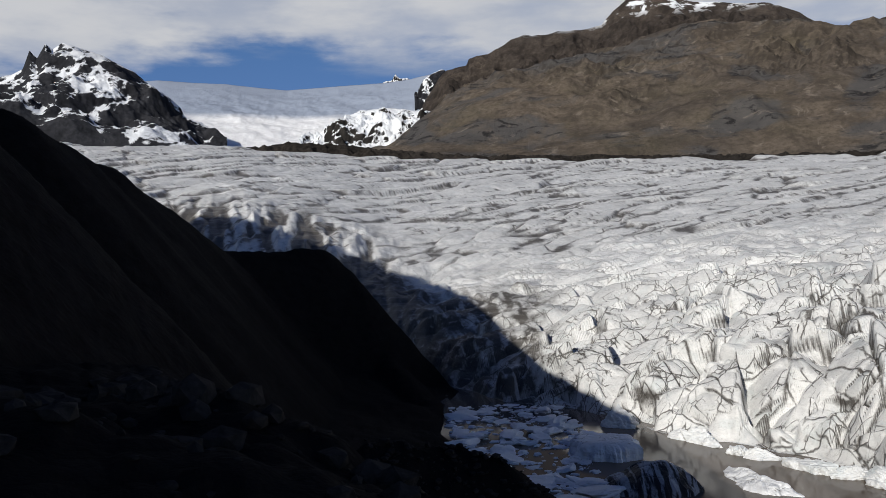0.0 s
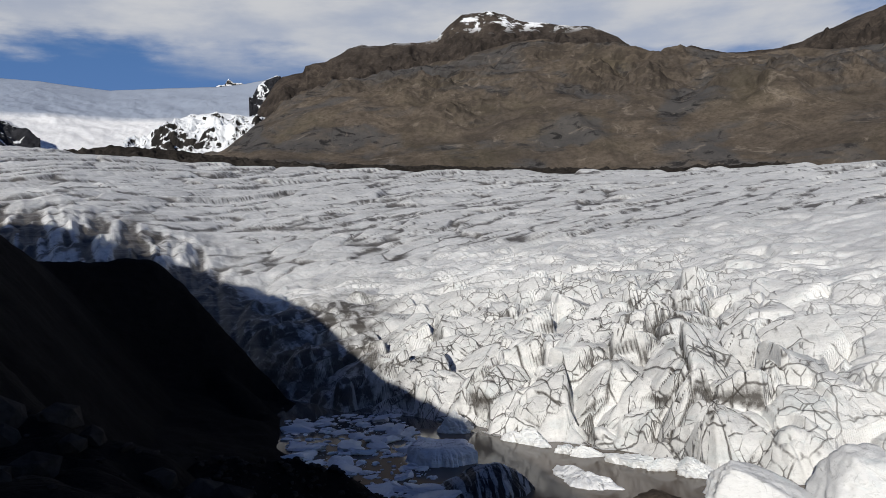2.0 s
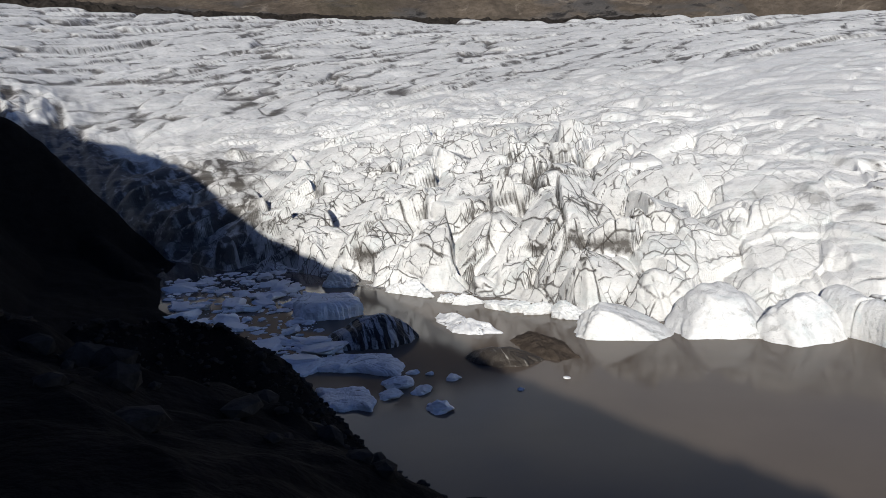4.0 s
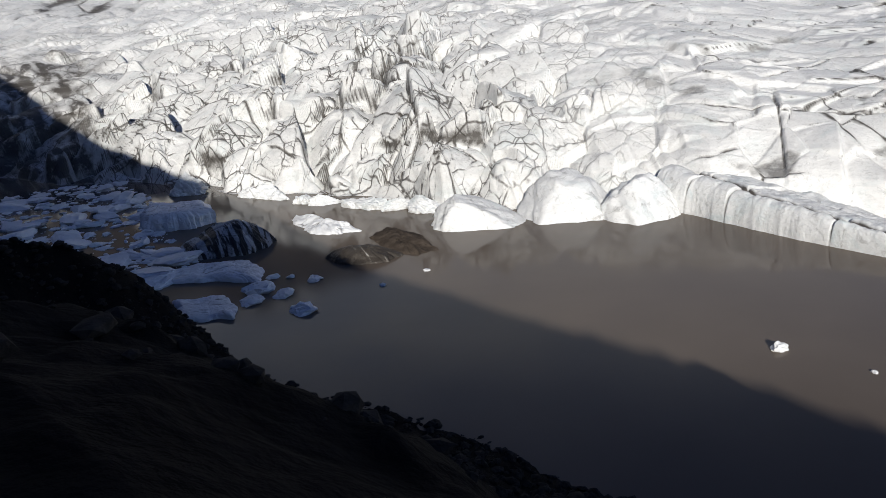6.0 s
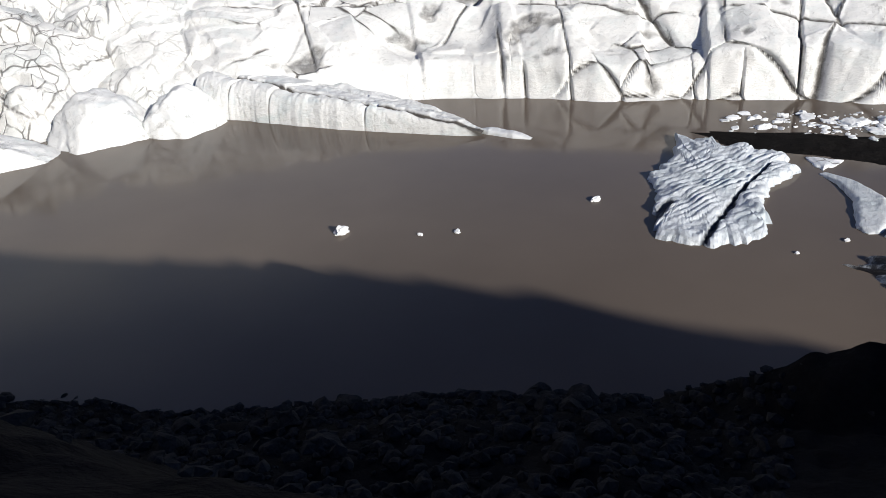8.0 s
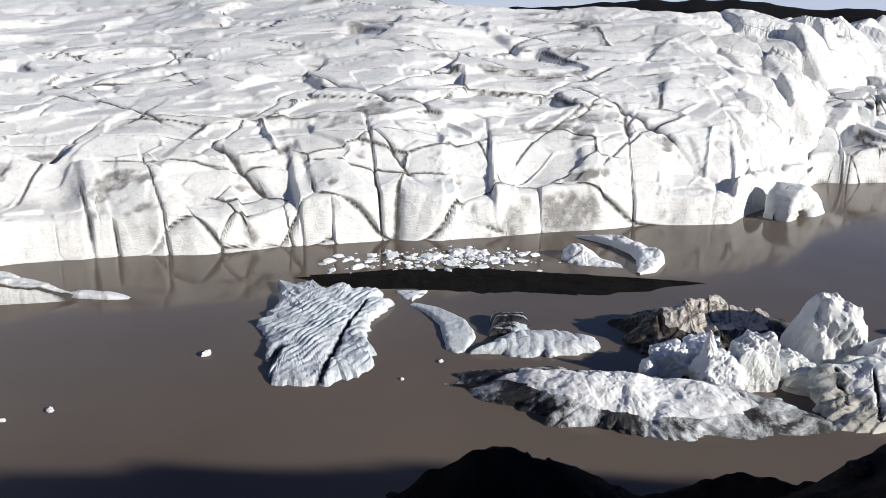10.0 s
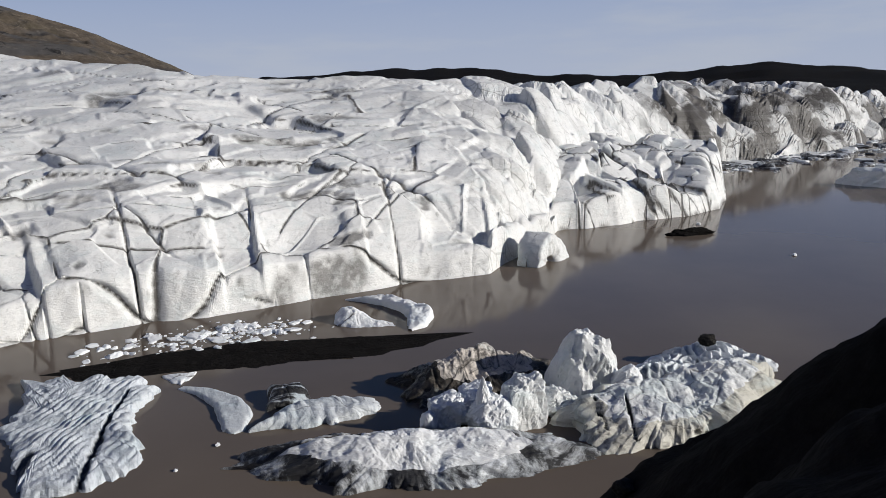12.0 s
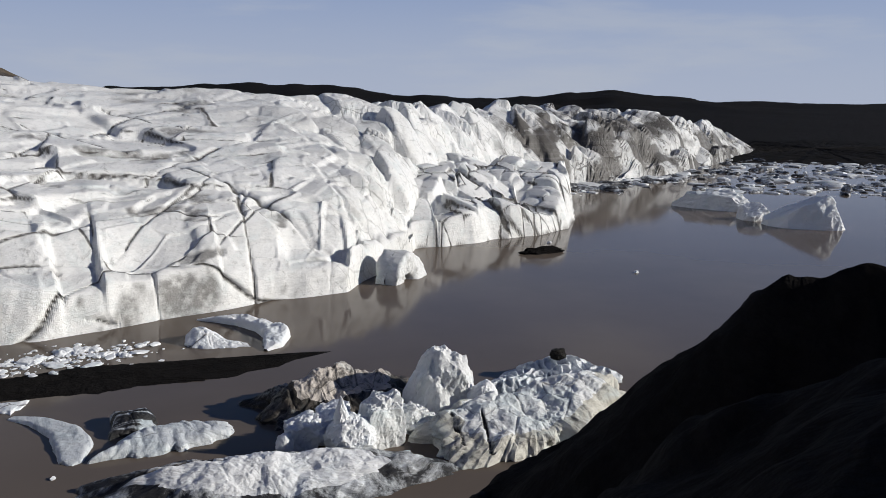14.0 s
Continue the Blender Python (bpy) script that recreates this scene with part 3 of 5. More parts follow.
def ground_z(x, y):
    d = inland(x, y)
    prof = np.interp(d, [-60, -6, 0, 25, 36, 38.6, 44, 120], [-5, -2, 0, 13.2, 26.2, 28.0, 28.6, 34])
    near = np.interp(y, [-60, -25, -10, 25, 60], [0.4, 0.5, 1.0, 1.0, 0.5])
    prof = np.where(d > 0, prof * near, prof)
    up = np.maximum(line_field(x, y, RIDGE, 1.15), line_field(x, y, SPUR, 1.2, 4.0))
    up = np.maximum.reduce([up, line_field(x, y, SHOULDER, 1.05), line_field(x, y, MOUND, 0.72), line_field(x, y, KNOB, 0.8)])
    z = np.where(d > 0, np.maximum(prof, np.minimum(up, d * 1.4)), prof)
    n = 1.5 * fbm(x / 9, y / 9, 4, 70) + 0.5 * fbm(x / 1.7, y / 1.7, 3, 80)
    n = n * np.interp(x, [-18, -4], [0.3, 1]) + 2.6 * fbm(x / 24, y / 24, 4, 72) * smooth(110, 170, np.hypot(x, y)) * (x < 0) + 0.25 * np.abs(fbm(x / 0.6, y / 0.6, 2, 85))
    return z + n * smooth(-2, 4, d) * smooth(1.5, 9, np.hypot(x, y)), d


def build_ground():
    az = np.concatenate([np.arange(-152, -4, 0.38), np.arange(-4, 34, 0.13), np.arange(34, 208.01, 1.5)])
    r = np.concatenate([[0.01, 0.4], np.geomspace(0.8, 4, 30), np.geomspace(4, 110, 190)[1:], np.geomspace(110, 300, 90)[1:], np.geomspace(300, 4900, 80)[1:]])
    A, R = np.meshgrid(az, r, indexing="ij")
    X, Y = polar(A, R)
    z, d = ground_z(X, Y)
    yaw = np.where(A > 180, A - 360, A)
    ridge = curve([(-180, 0.0), (-142, -0.35), (-140, -0.25), (-135.7, 0.05), (-131.5, 0.65), (-128, 0.3), (-126.5, 0.05), (-120, -0.05), (-114, 0.25), (-109, 0.85), (-106, 0.75), (-98, 0.4), (-90, 0.0), (-80, -0.5), (180, -0.5)])
    ridge_el = ridge(yaw) + 0.16 * fbm(yaw / 2.2, 0 * yaw, 4, 91)
    plain_z = smooth(700, 4800, R) * 26 - 5 + 6 * smooth(480, 560, R)
    hills = np.maximum(30 + 3400 * np.tan(np.radians(ridge_el)) - 14, 0) * np.exp(-((R - 3400) / 700) ** 2) + 22 * fbm(X / 260, Y / 260, 5, 90) * smooth(600, 2200, R)
    low = smooth(-147, -141, yaw) * 0.6 + 0.4
    far = smooth(430, 640, R) * smooth(-10, 60, -d)
    z = np.where(d < 0, z * (1 - far) + far * (plain_z + hills * low * smooth(0, 60, -d)), z)
    z = np.where((yaw > -85) & (yaw < 60) & (R > 900), np.minimum(z, 20), z)
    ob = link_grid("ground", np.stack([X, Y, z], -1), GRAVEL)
    return tagged(ob, "dark gravel hillside and outwash plain round the lagoon", "ground", kind="structure")


build_ground()


def build_water():
    az = np.linspace(0, 360, 181)
    r = np.array([0.01, 30, 60, 120, 250, 500, 1100])
    A, R = np.meshgrid(az, r, indexing="ij")
    X, Y = polar(A, R)
    ob = link_grid("lagoon_water", np.stack([X, Y, 0 * X], -1), WATER)
    return tagged(ob, "still brown silty meltwater in the glacier lagoon", "water", kind="structure")


build_water()


# ---- mountains ----
def rock_material(name, low, high, snow_from, snow_to, snow_amount, patch_scale=0.004, contrast=0.75, green=0.0, snow_grain=(0.02, 2.4), slant=0.0, outcrops=False):
    """Bare rock and turf in bands and gullies, with snow lying on the gentler ground higher up."""
    m = Mat(name, 0.95)
    big, mid, fine = m.noise(patch_scale, 6, 0.6), m.noise(0.013, 10, 0.7, (1, 1, 1.2), 0.5), m.noise(0.09, 8, 0.7)
    base = m.mix(m.ramp(big, [(0.35, 0.0), (0.65, 1.0)]), low, high)
    base = m.mix(m.ramp(mid, [(0.38, contrast), (0.56, 0.0)]), base, tuple(0.38 * c for c in low))
    base = m.mix(m.ramp(fine, [(0.36, 0.75), (0.56, 0.0)]), base, tuple(0.4 * c for c in high))
    base = m.mix(m.ramp(m.noise(0.03, 9, 0.72, (1, 1, 0.5), 0.5), [(0.62, 0.0), (0.72, 0.4)]), base, tuple(1.7 * c for c in high))
    if green:
        base = m.mix(m.ramp(m.noise(0.003, 4, 0.6), [(0.52, 0.0), (0.66, green)]), base, (0.085, 0.085, 0.03))
    if outcrops:
        # grey cliffs, clefts with their shade painted near-black, and a little pale scree
        where = m.ramp(m.noise(0.0035, 5, 0.62, (1, 1, 1.5), 0.6), [(0.49, 0.0), (0.58, 1.0)])
        base = m.mix(m.mix(1.0, where, 0.7, "MULTIPLY"), base, (0.075, 0.075, 0.077))
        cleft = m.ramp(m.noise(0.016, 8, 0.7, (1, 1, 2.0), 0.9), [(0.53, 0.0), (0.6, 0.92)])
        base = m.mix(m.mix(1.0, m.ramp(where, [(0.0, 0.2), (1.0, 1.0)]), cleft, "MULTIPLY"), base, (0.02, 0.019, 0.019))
        base = m.mix(m.ramp(m.noise(0.011, 8, 0.72, (1, 1, 0.6), 1.5), [(0.58, 0.0), (0.66, 0.55)]), base, (0.25, 0.21, 0.17))
    # steep faces take a darker colour
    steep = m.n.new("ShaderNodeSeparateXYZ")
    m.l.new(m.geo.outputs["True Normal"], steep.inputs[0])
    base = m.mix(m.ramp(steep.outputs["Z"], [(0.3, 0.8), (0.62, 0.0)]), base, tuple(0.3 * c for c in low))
    sep = m.n.new("ShaderNodeSeparateXYZ")
    m.l.new(m.geo.outputs["Position"], sep.inputs[0])
    hgt = m.n.new("ShaderNodeMapRange")
    hgt.inputs[1].default_value, hgt.inputs[2].default_value = snow_from, snow_to
    m.l.new(sep.outputs["Z"], hgt.inputs[0])
    lie = m.n.new("ShaderNodeSeparateXYZ")
    m.l.new(m.geo.outputs["Normal"], lie.inputs[0])
    add = m.n.new("ShaderNodeMath")
    add.operation = "MULTIPLY_ADD"
    add.inputs[1].default_value = 0.35
    m.l.new(lie.outputs["Z"], add.inputs[0])
    drift = m.n.new("ShaderNodeTexNoise")
    drift.inputs["Scale"].default_value, drift.inputs["Detail"].default_value, drift.inputs["Roughness"].default_value, drift.inputs["Distortion"].default_value = snow_grain[0], 10, 0.66, 0.6
    lay = m.n.new("ShaderNodeMapping")
    lay.inputs["Rotation"].default_value, lay.inputs["Scale"].default_value = (0, slant, 0), (1.6 if slant else 1, 1, snow_grain[1])
    m.l.new(m.geo.outputs["Position"], lay.inputs["Vector"])
    m.l.new(lay.outputs["Vector"], drift.inputs["Vector"])
    m.l.new(drift.outputs["Fac"], add.inputs[2])
    spots = m.ramp(add.outputs[0], [(0.78 - snow_amount, 0.0), (0.81 - snow_amount, 1.0)])
    base = m.mix(m.mix(1.0, hgt.outputs[0], spots, "MULTIPLY"), base, (0.82, 0.84, 0.86))
    m.color(base)
    m.bump(m.mix(0.5, mid, fine), 0.7, 9.0)
    m.p.inputs["Specular IOR Level"].default_value = 0.1
    return m.m


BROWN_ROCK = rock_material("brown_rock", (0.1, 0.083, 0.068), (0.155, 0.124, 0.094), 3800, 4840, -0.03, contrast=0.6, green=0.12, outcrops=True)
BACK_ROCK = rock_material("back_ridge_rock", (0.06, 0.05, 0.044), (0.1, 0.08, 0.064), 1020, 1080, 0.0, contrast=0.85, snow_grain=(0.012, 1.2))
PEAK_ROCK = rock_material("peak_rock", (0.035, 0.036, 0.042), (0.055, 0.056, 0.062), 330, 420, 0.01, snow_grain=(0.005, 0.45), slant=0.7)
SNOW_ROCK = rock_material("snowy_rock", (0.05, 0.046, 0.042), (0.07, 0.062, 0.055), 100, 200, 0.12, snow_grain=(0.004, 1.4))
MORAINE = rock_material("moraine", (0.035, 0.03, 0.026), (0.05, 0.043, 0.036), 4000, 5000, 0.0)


def mountain(name, mat, label, ridge, foot_el, d0, d1, az0, az1, rough, seed, step=0.11, jag=0.12, power=0.85, grain=320, rows=130, crags=False):
    az = np.arange(az0, az1, -step)
    t = np.linspace(0, 1.5, rows)
    A, T = np.meshgrid(az, t, indexing="ij")
    R = d0 + (d1 - d0) * T
    X, Y = polar(A, R)
    zf = 30 + d0 * np.tan(np.radians(foot_el(A)))
    zr = 30 + d1 * np.tan(np.radians(ridge(A)))
    wide = int(2.2 / step)
    bell = np.exp(-(np.arange(-2 * wide, 2 * wide + 1) / wide) ** 2)
    line = np.convolve(np.pad(zr[:, 0], 2 * wide, mode="edge"), bell / bell.sum(), "valid")[:, None] + 0 * T
    z = np.where(T < 1, zf + (line - zf) * np.clip(T, 0, 1) ** power, zr - (T - 1) * (zr - zf) * 1.2) + (zr - line) * smooth(0.55, 1.0, T) * (T < 1)
    X0, Y0 = X, Y
    X, Y = X + 537.3, Y + 271.9
    base = ridged(X / grain, Y / grain, 6, seed) + 0.6 * fbm(X / (0.2 * grain), Y / (0.2 * grain), 5, seed + 20)
    if crags:
        # gullied scree below, stepped crags above
        broad = 1.2 * fbm(X / 420, Y / 420, 4, seed + 1) + 0.35 * ridged(X / 170, Y / 170, 4, seed + 2) * smooth(0.0, 0.35, fbm(X / 300, Y / 300, 3, seed + 3) + 0.1)
        high = smooth(0.3, 0.85, T + 0.35 * fbm(X / 250, Y / 250, 3, seed + 4))
        base = broad + (0.75 * ridged(X / 120, Y / 120, 5, seed + 5) + 0.35 * fbm(X / 40, Y / 40, 4, seed + 6)) * high
        shelf = z / 42 + 0.6 * fbm(X / 200, Y / 200, 3, seed + 7)
        z = z + 26 * (smooth(0.35, 0.65, shelf % 1.0) - shelf % 1.0) * high * smooth(-50, -30, A) * (0.4 + 0.6 * smooth(-0.1, 0.2, fbm(X / 260, Y / 260, 2, seed + 8)))
    n = np.interp(A, [-93, -60], [0.2, 1]) * rough * base
    z = z + n * np.where(T < 1, jag + np.sin(np.pi * np.clip(T, 0, 1)) * 0.9, jag)
    ob = link_grid(name, np.stack([X0, Y0, z], -1), mat)
    return tagged(ob, label, "mountain", kind="structure")


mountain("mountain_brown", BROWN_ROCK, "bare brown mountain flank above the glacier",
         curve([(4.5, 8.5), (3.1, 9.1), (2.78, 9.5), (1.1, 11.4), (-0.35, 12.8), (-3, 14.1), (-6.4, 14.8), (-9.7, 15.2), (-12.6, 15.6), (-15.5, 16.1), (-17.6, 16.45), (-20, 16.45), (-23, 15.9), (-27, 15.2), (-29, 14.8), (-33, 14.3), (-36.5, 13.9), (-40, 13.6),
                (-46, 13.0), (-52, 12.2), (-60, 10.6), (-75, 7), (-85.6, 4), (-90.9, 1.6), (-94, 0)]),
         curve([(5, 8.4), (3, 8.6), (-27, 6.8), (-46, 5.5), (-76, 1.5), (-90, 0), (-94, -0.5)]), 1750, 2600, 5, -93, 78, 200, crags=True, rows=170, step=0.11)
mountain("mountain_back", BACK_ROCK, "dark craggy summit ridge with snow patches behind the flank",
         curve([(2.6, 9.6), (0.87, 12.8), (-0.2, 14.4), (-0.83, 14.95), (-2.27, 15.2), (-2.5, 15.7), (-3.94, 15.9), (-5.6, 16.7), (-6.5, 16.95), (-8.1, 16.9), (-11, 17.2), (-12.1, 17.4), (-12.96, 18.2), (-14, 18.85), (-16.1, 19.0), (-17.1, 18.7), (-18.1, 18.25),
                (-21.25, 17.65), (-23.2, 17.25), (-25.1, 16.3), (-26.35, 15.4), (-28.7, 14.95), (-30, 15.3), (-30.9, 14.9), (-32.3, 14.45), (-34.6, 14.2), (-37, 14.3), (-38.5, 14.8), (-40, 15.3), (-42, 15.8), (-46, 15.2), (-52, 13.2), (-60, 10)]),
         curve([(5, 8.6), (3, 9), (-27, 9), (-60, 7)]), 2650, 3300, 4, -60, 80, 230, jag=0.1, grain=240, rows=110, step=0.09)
mountain("mountain_peak", PEAK_ROCK, "dark jagged peak streaked with snow",
         curve([(40, 13), (30, 13.6), (28.4, 14), (27.74, 14.4), (27.33, 15.6), (26.92, 15.1), (26.4, 16.1), (26, 15.7), (25.4, 16.0), (23.7, 15.7), (22.3, 15.25), (20.9, 14.6), (19.84, 13.7), (19.3, 12.8), (18.05, 11.9), (17.7, 10.8), (14.3, 9.5)]),
         curve([(40, 9.6), (14, 9.4)]), 2200, 2800, 40, 15, 70, 300, jag=0.2, grain=420, step=0.07, rows=170)
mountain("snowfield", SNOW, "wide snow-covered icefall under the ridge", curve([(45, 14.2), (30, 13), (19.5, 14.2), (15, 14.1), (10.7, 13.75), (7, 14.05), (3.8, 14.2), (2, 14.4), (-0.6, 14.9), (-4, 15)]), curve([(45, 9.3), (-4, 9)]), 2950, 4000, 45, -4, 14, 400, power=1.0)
mountain("nunatak", SNOW_ROCK, "small snowy rock peak on the ice cap", curve([(4.2, 13.9), (3.6, 14.3), (3.2, 14.35), (2.92, 14.75), (2.6, 14.5), (2.1, 14.5), (1.4, 14.2)]), curve([(5, 13.7), (1, 13.7)]), 3950, 4100, 4.2, 1.4, 14, 430, jag=0.4, grain=60, step=0.02, rows=40)
mountain("nunatak", PEAK_ROCK, "dark crag at the edge of the ice cap", curve([(1.6, 13.2), (0.9, 14.3), (0.03, 14.8), (-0.6, 15.0), (-2, 14)]), curve([(5, 12.2), (-3, 12.2)]), 3300, 3420, 1.6, -2, 30, 433, jag=0.4, grain=90, step=0.03, rows=60)
mountain("snowy_hill", SNOW_ROCK, "rounded rocky hill mostly under snow", curve([(10, 9.4), (8.6, 10.4), (7.96, 10.7), (7.1, 11.6), (5.5, 12.35), (3, 12.45), (1, 12.1), (-1, 12.0), (-2, 11)]), curve([(10, 9.3), (-2, 9)]), 2500, 2850, 10, -2, 55, 450, grain=140, step=0.06, rows=120)
mountain("moraine_ridge", MORAINE, "dark rubble ridge along the foot of the mountain", curve([(15, 9.5), (13.5, 9.7), (10.4, 10.15), (7, 9.9), (3, 9.4), (-2, 8.9), (-12, 8.3), (-27, 7.2), (-36, 6.7)]), curve([(15, 9.2), (3, 8.5), (-27, 6.6), (-36, 6.1)]), 1640, 1720, 14.5, -36, 9, 500, jag=0.5, grain=40, rows=40)


# ---- ice in the lagoon ----
def ring_grid(name, P, mat):
    """A closed star-shaped sheet from rings of points, shape (rings, steps, 3)."""
    return link_grid(name, np.concatenate([P, P[:, :1]], 1).transpose(1, 0, 2), mat, False)


def floe(name, mat, outline, h, seed, label, category="iceberg", edge=5.0, rough=0.35, bumps=(), ribs=None, tilt=(0, 0), n=120, rings=34, group="", blocks=0.5, stain=0.0, sides=None, side_mat=None, side=0.35, marks=(), net=0.0, split_at=0.84):
    """Floating ice over an outline of (x, y) points: flat or humped on top, steep at the rim, sunk a little below the water."""
    o = np.array(outline, float)
    c = o.mean(0)
    ang, rad = np.arctan2(o[:, 1] - c[1], o[:, 0] - c[0]), np.hypot(o[:, 0] - c[0], o[:, 1] - c[1])
    order = np.argsort(ang)
    ang, px, py = ang[order], o[order, 0] - c[0], o[order, 1] - c[1]
    th = np.linspace(-math.pi, math.pi, n, endpoint=False)
    ext = np.concatenate([ang - 2 * math.pi, ang, ang + 2 * math.pi])
    rx, ry = np.interp(th, ext, np.tile(px, 3)), np.interp(th, ext, np.tile(py, 3))
    wob = 1 + 0.14 * fbm(rx / 2.2 + seed, ry / 2.2, 3, seed) + 0.07 * fbm(rx / 0.7, ry / 0.7 + seed, 3, seed + 4)
    p = np.linspace(0, 1, rings) ** 0.75
    P = np.zeros((rings, n, 3))
    P[..., 0] = c[0] + p[:, None] * rx * wob
    P[..., 1] = c[1] + p[:, None] * ry * wob
    X, Y = P[..., 0], P[..., 1]
    top = h + tilt[0] * (X - c[0]) + tilt[1] * (Y - c[1])
    for bx, by, bh, br in bumps:
        top = top + bh * np.exp(-((X - bx) ** 2 + (Y - by) ** 2) / br ** 2)
    a, gap, r = tilted(X / 3.1 + seed, Y / 2.3, seed, 1.2, 0.2, 1.0, 0.5, 0.06, 0.25)
    line = np.exp(-(gap / 0.07) ** 2)
    top = top + rough * (blocks * a + 1.6 * fbm(X / 2.4, Y / 2.4, 5, seed + 9))
    if ribs:
        kx, ky, amp = ribs
        top = top + amp * np.abs(np.sin(kx * X + ky * Y + 3.2 * fbm(X / 4, Y / 4, 3, seed + 2))) * (0.6 + fbm(X / 2, Y / 2, 2, seed + 3))
    hollow = 0
    if net:
        f1_, gap2, r2, dx_, dy_ = cells(X / 1.5 + fbm(X / 2, Y / 2, 2, seed), Y / 1.1 + fbm(X / 2 + 9, Y / 2, 2, seed), seed + 30)
        top = top - net * smooth(0.02, 0.3, gap2) * (0.4 + 0.6 * r2[0])
        hollow = 0.55 * smooth(0.1, 0.3, gap2) * (0.3 + 0.7 * r2[1])
    cut = 0 * X
    for ax, ay, bx, by, wide in marks:
        ex, ey = bx - ax, by - ay
        q = np.clip(((X - ax) * ex + (Y - ay) * ey) / (ex * ex + ey * ey), 0, 1)
        away = np.hypot(X - ax - q * ex, Y - ay - q * ey) + 0.3 * fbm(X, Y, 2, seed + 8)
        cut = np.maximum(cut, np.exp(-(np.clip(away, 0, None) / wide) ** 2))
    top = top - 0.5 * cut
    rim = 1 - p[:, None] ** edge
    sunk = min(0.5, 0.3 * h)
    P[..., 2] = -sunk + (np.maximum(top, 0.12) + sunk) * np.clip(rim, 0, 1) ** 0.6
    out = np.hypot(rx, ry)[None]
    arc = np.cumsum(np.hypot(np.diff(rx, prepend=rx[-1]), np.diff(ry, prepend=ry[-1])))[None]
    swell = side * (2.2 * fbm(arc / 2.2 + 0 * P[..., 2], P[..., 2] / 1.6, 4, seed + 12) + 0.5) * smooth(min(0.8, split_at), 0.93, p[:, None])
    P[..., 0] += swell * rx[None] / out
    P[..., 1] += swell * ry[None] / out
    g = np.maximum(line * (r[1] > 0.6) * blocks, stain * smooth(0.72, 0.9, p[:, None] + 0.22 * fbm(X / 0.8, Y / 0.8, 4, seed + 6)) * smooth(0.4, -0.3, (rx * c[0] + ry * c[1])[None] / np.hypot(*c) / 3))
    g = np.maximum.reduce([g, cut, hollow + 0 * g])

    def ring(part, lo, hi):
        ob = ring_grid(part, P[lo:hi], side_mat or mat if lo else mat)
        q = g[lo:hi].T
        ob.data.attributes.new("grit", "FLOAT", "POINT").data.foreach_set("value", np.concatenate([q, q[:1]], 0).reshape(-1).astype(np.float32))
        return ob

    if not sides:
        return tagged(ring(name, 0, rings), label, category, group)
    thing = new(name)
    thing.location = (c[0], c[1], 0)
    split = int(np.searchsorted(p, split_at))
    for part, lo, hi, note in (("top_surface", 0, split + 1, sides[0]), ("side_face", split, rings, sides[1])):
        ob = ring(part, lo, hi)
        ob.parent, ob.matrix_parent_inverse = thing, Matrix.Translation((-c[0], -c[1], 0))
        tagged(ob, note)
    return tagged(thing, label, category, group)


def ribbon(name, mat, spine, seed, label, category="iceberg", edge=6.0, rough=0.25, lean=0.0, seam=None, wob=0.16, steps=240, cols=60, breaks=0.0):
    """A long arm of ice along a spine of (x, y, half width, height), steep at both sides, with a grit-filled seam along it."""
    q = np.array(spine, float)
    t = np.linspace(0, 1, steps)
    x, y, w, h = (np.interp(t * (len(q) - 1), range(len(q)), q[:, k]) for k in range(4))
    for _ in range(12):
        x[1:-1], y[1:-1] = (x[:-2] + 2 * x[1:-1] + x[2:]) / 4, (y[:-2] + 2 * y[1:-1] + y[2:]) / 4
    tx, ty = np.gradient(x), np.gradient(y)
    ln = np.hypot(tx, ty)
    nx, ny = ty / ln, -tx / ln
    arc = np.cumsum(ln)
    a = np.sin(np.linspace(-0.5, 0.5, cols) * math.pi)
    T, Aa = np.meshgrid(arc, a, indexing="ij")
    W = w[:, None] * (1 + wob * fbm(T / 3, np.sign(Aa) * 4 + seed, 4, seed))
    X, Y = x[:, None] + nx[:, None] * W * Aa, y[:, None] + ny[:, None] * W * Aa
    H = h[:, None] * (1 + lean * Aa)
    top = H + rough * (1.6 * facets(T / 2.6, Aa * W / 2.2, seed) + 1.2 * fbm(X / 1.8, Y / 1.8, 4, seed + 1)) * np.clip(H, 0.1, 2)
    z = -0.3 + (np.maximum(top, 0.05) + 0.3) * np.clip(1 - np.abs(Aa) ** edge, 0, 1) ** 0.5
    grit = 0 * X
    if seam is not None:
        line = np.exp(-((Aa - seam - 0.35 * fbm(T / 9, 0 * T, 4, seed + 2)) * W / 0.4) ** 2)
        z, grit = z - 0.7 * line * np.clip(H / 3, 0, 1), line
    if breaks:
        nn, oo, bb = fractures(T + 0.25 * Aa * W + 0.5 * fbm(X / 2, Y / 2, 3, seed + 6), X, Y, breaks, seed + 7, 0.4)
        cross = np.exp(-(nn / 0.16) ** 2)
        z, grit = z - 0.6 * cross * np.clip(H / 2, 0, 1) + 0.5 * bb * np.clip(H / 2, 0, 1) * (np.abs(Aa) < 0.97), np.maximum(grit, 0.45 * cross)
    z += 0.12 * fbm(X / 0.7, Y / 0.7, 3, seed + 5) * np.clip(H, 0, 1)
    ob = link_grid(name, np.stack([X, Y, z], -1), mat)
    ob.data.attributes.new("grit", "FLOAT", "POINT").data.foreach_set("value", grit.reshape(-1).astype(np.float32))
    return tagged(ob, label, category)


def ball(level=4):
    bm = bmesh.new()
    bmesh.ops.create_icosphere(bm, subdivisions=level, radius=1.0)
    v = np.array([q.co[:] for q in bm.verts])
    f = [[q.index for q in t.verts] for t in bm.faces]
    bm.free()
    return v, f


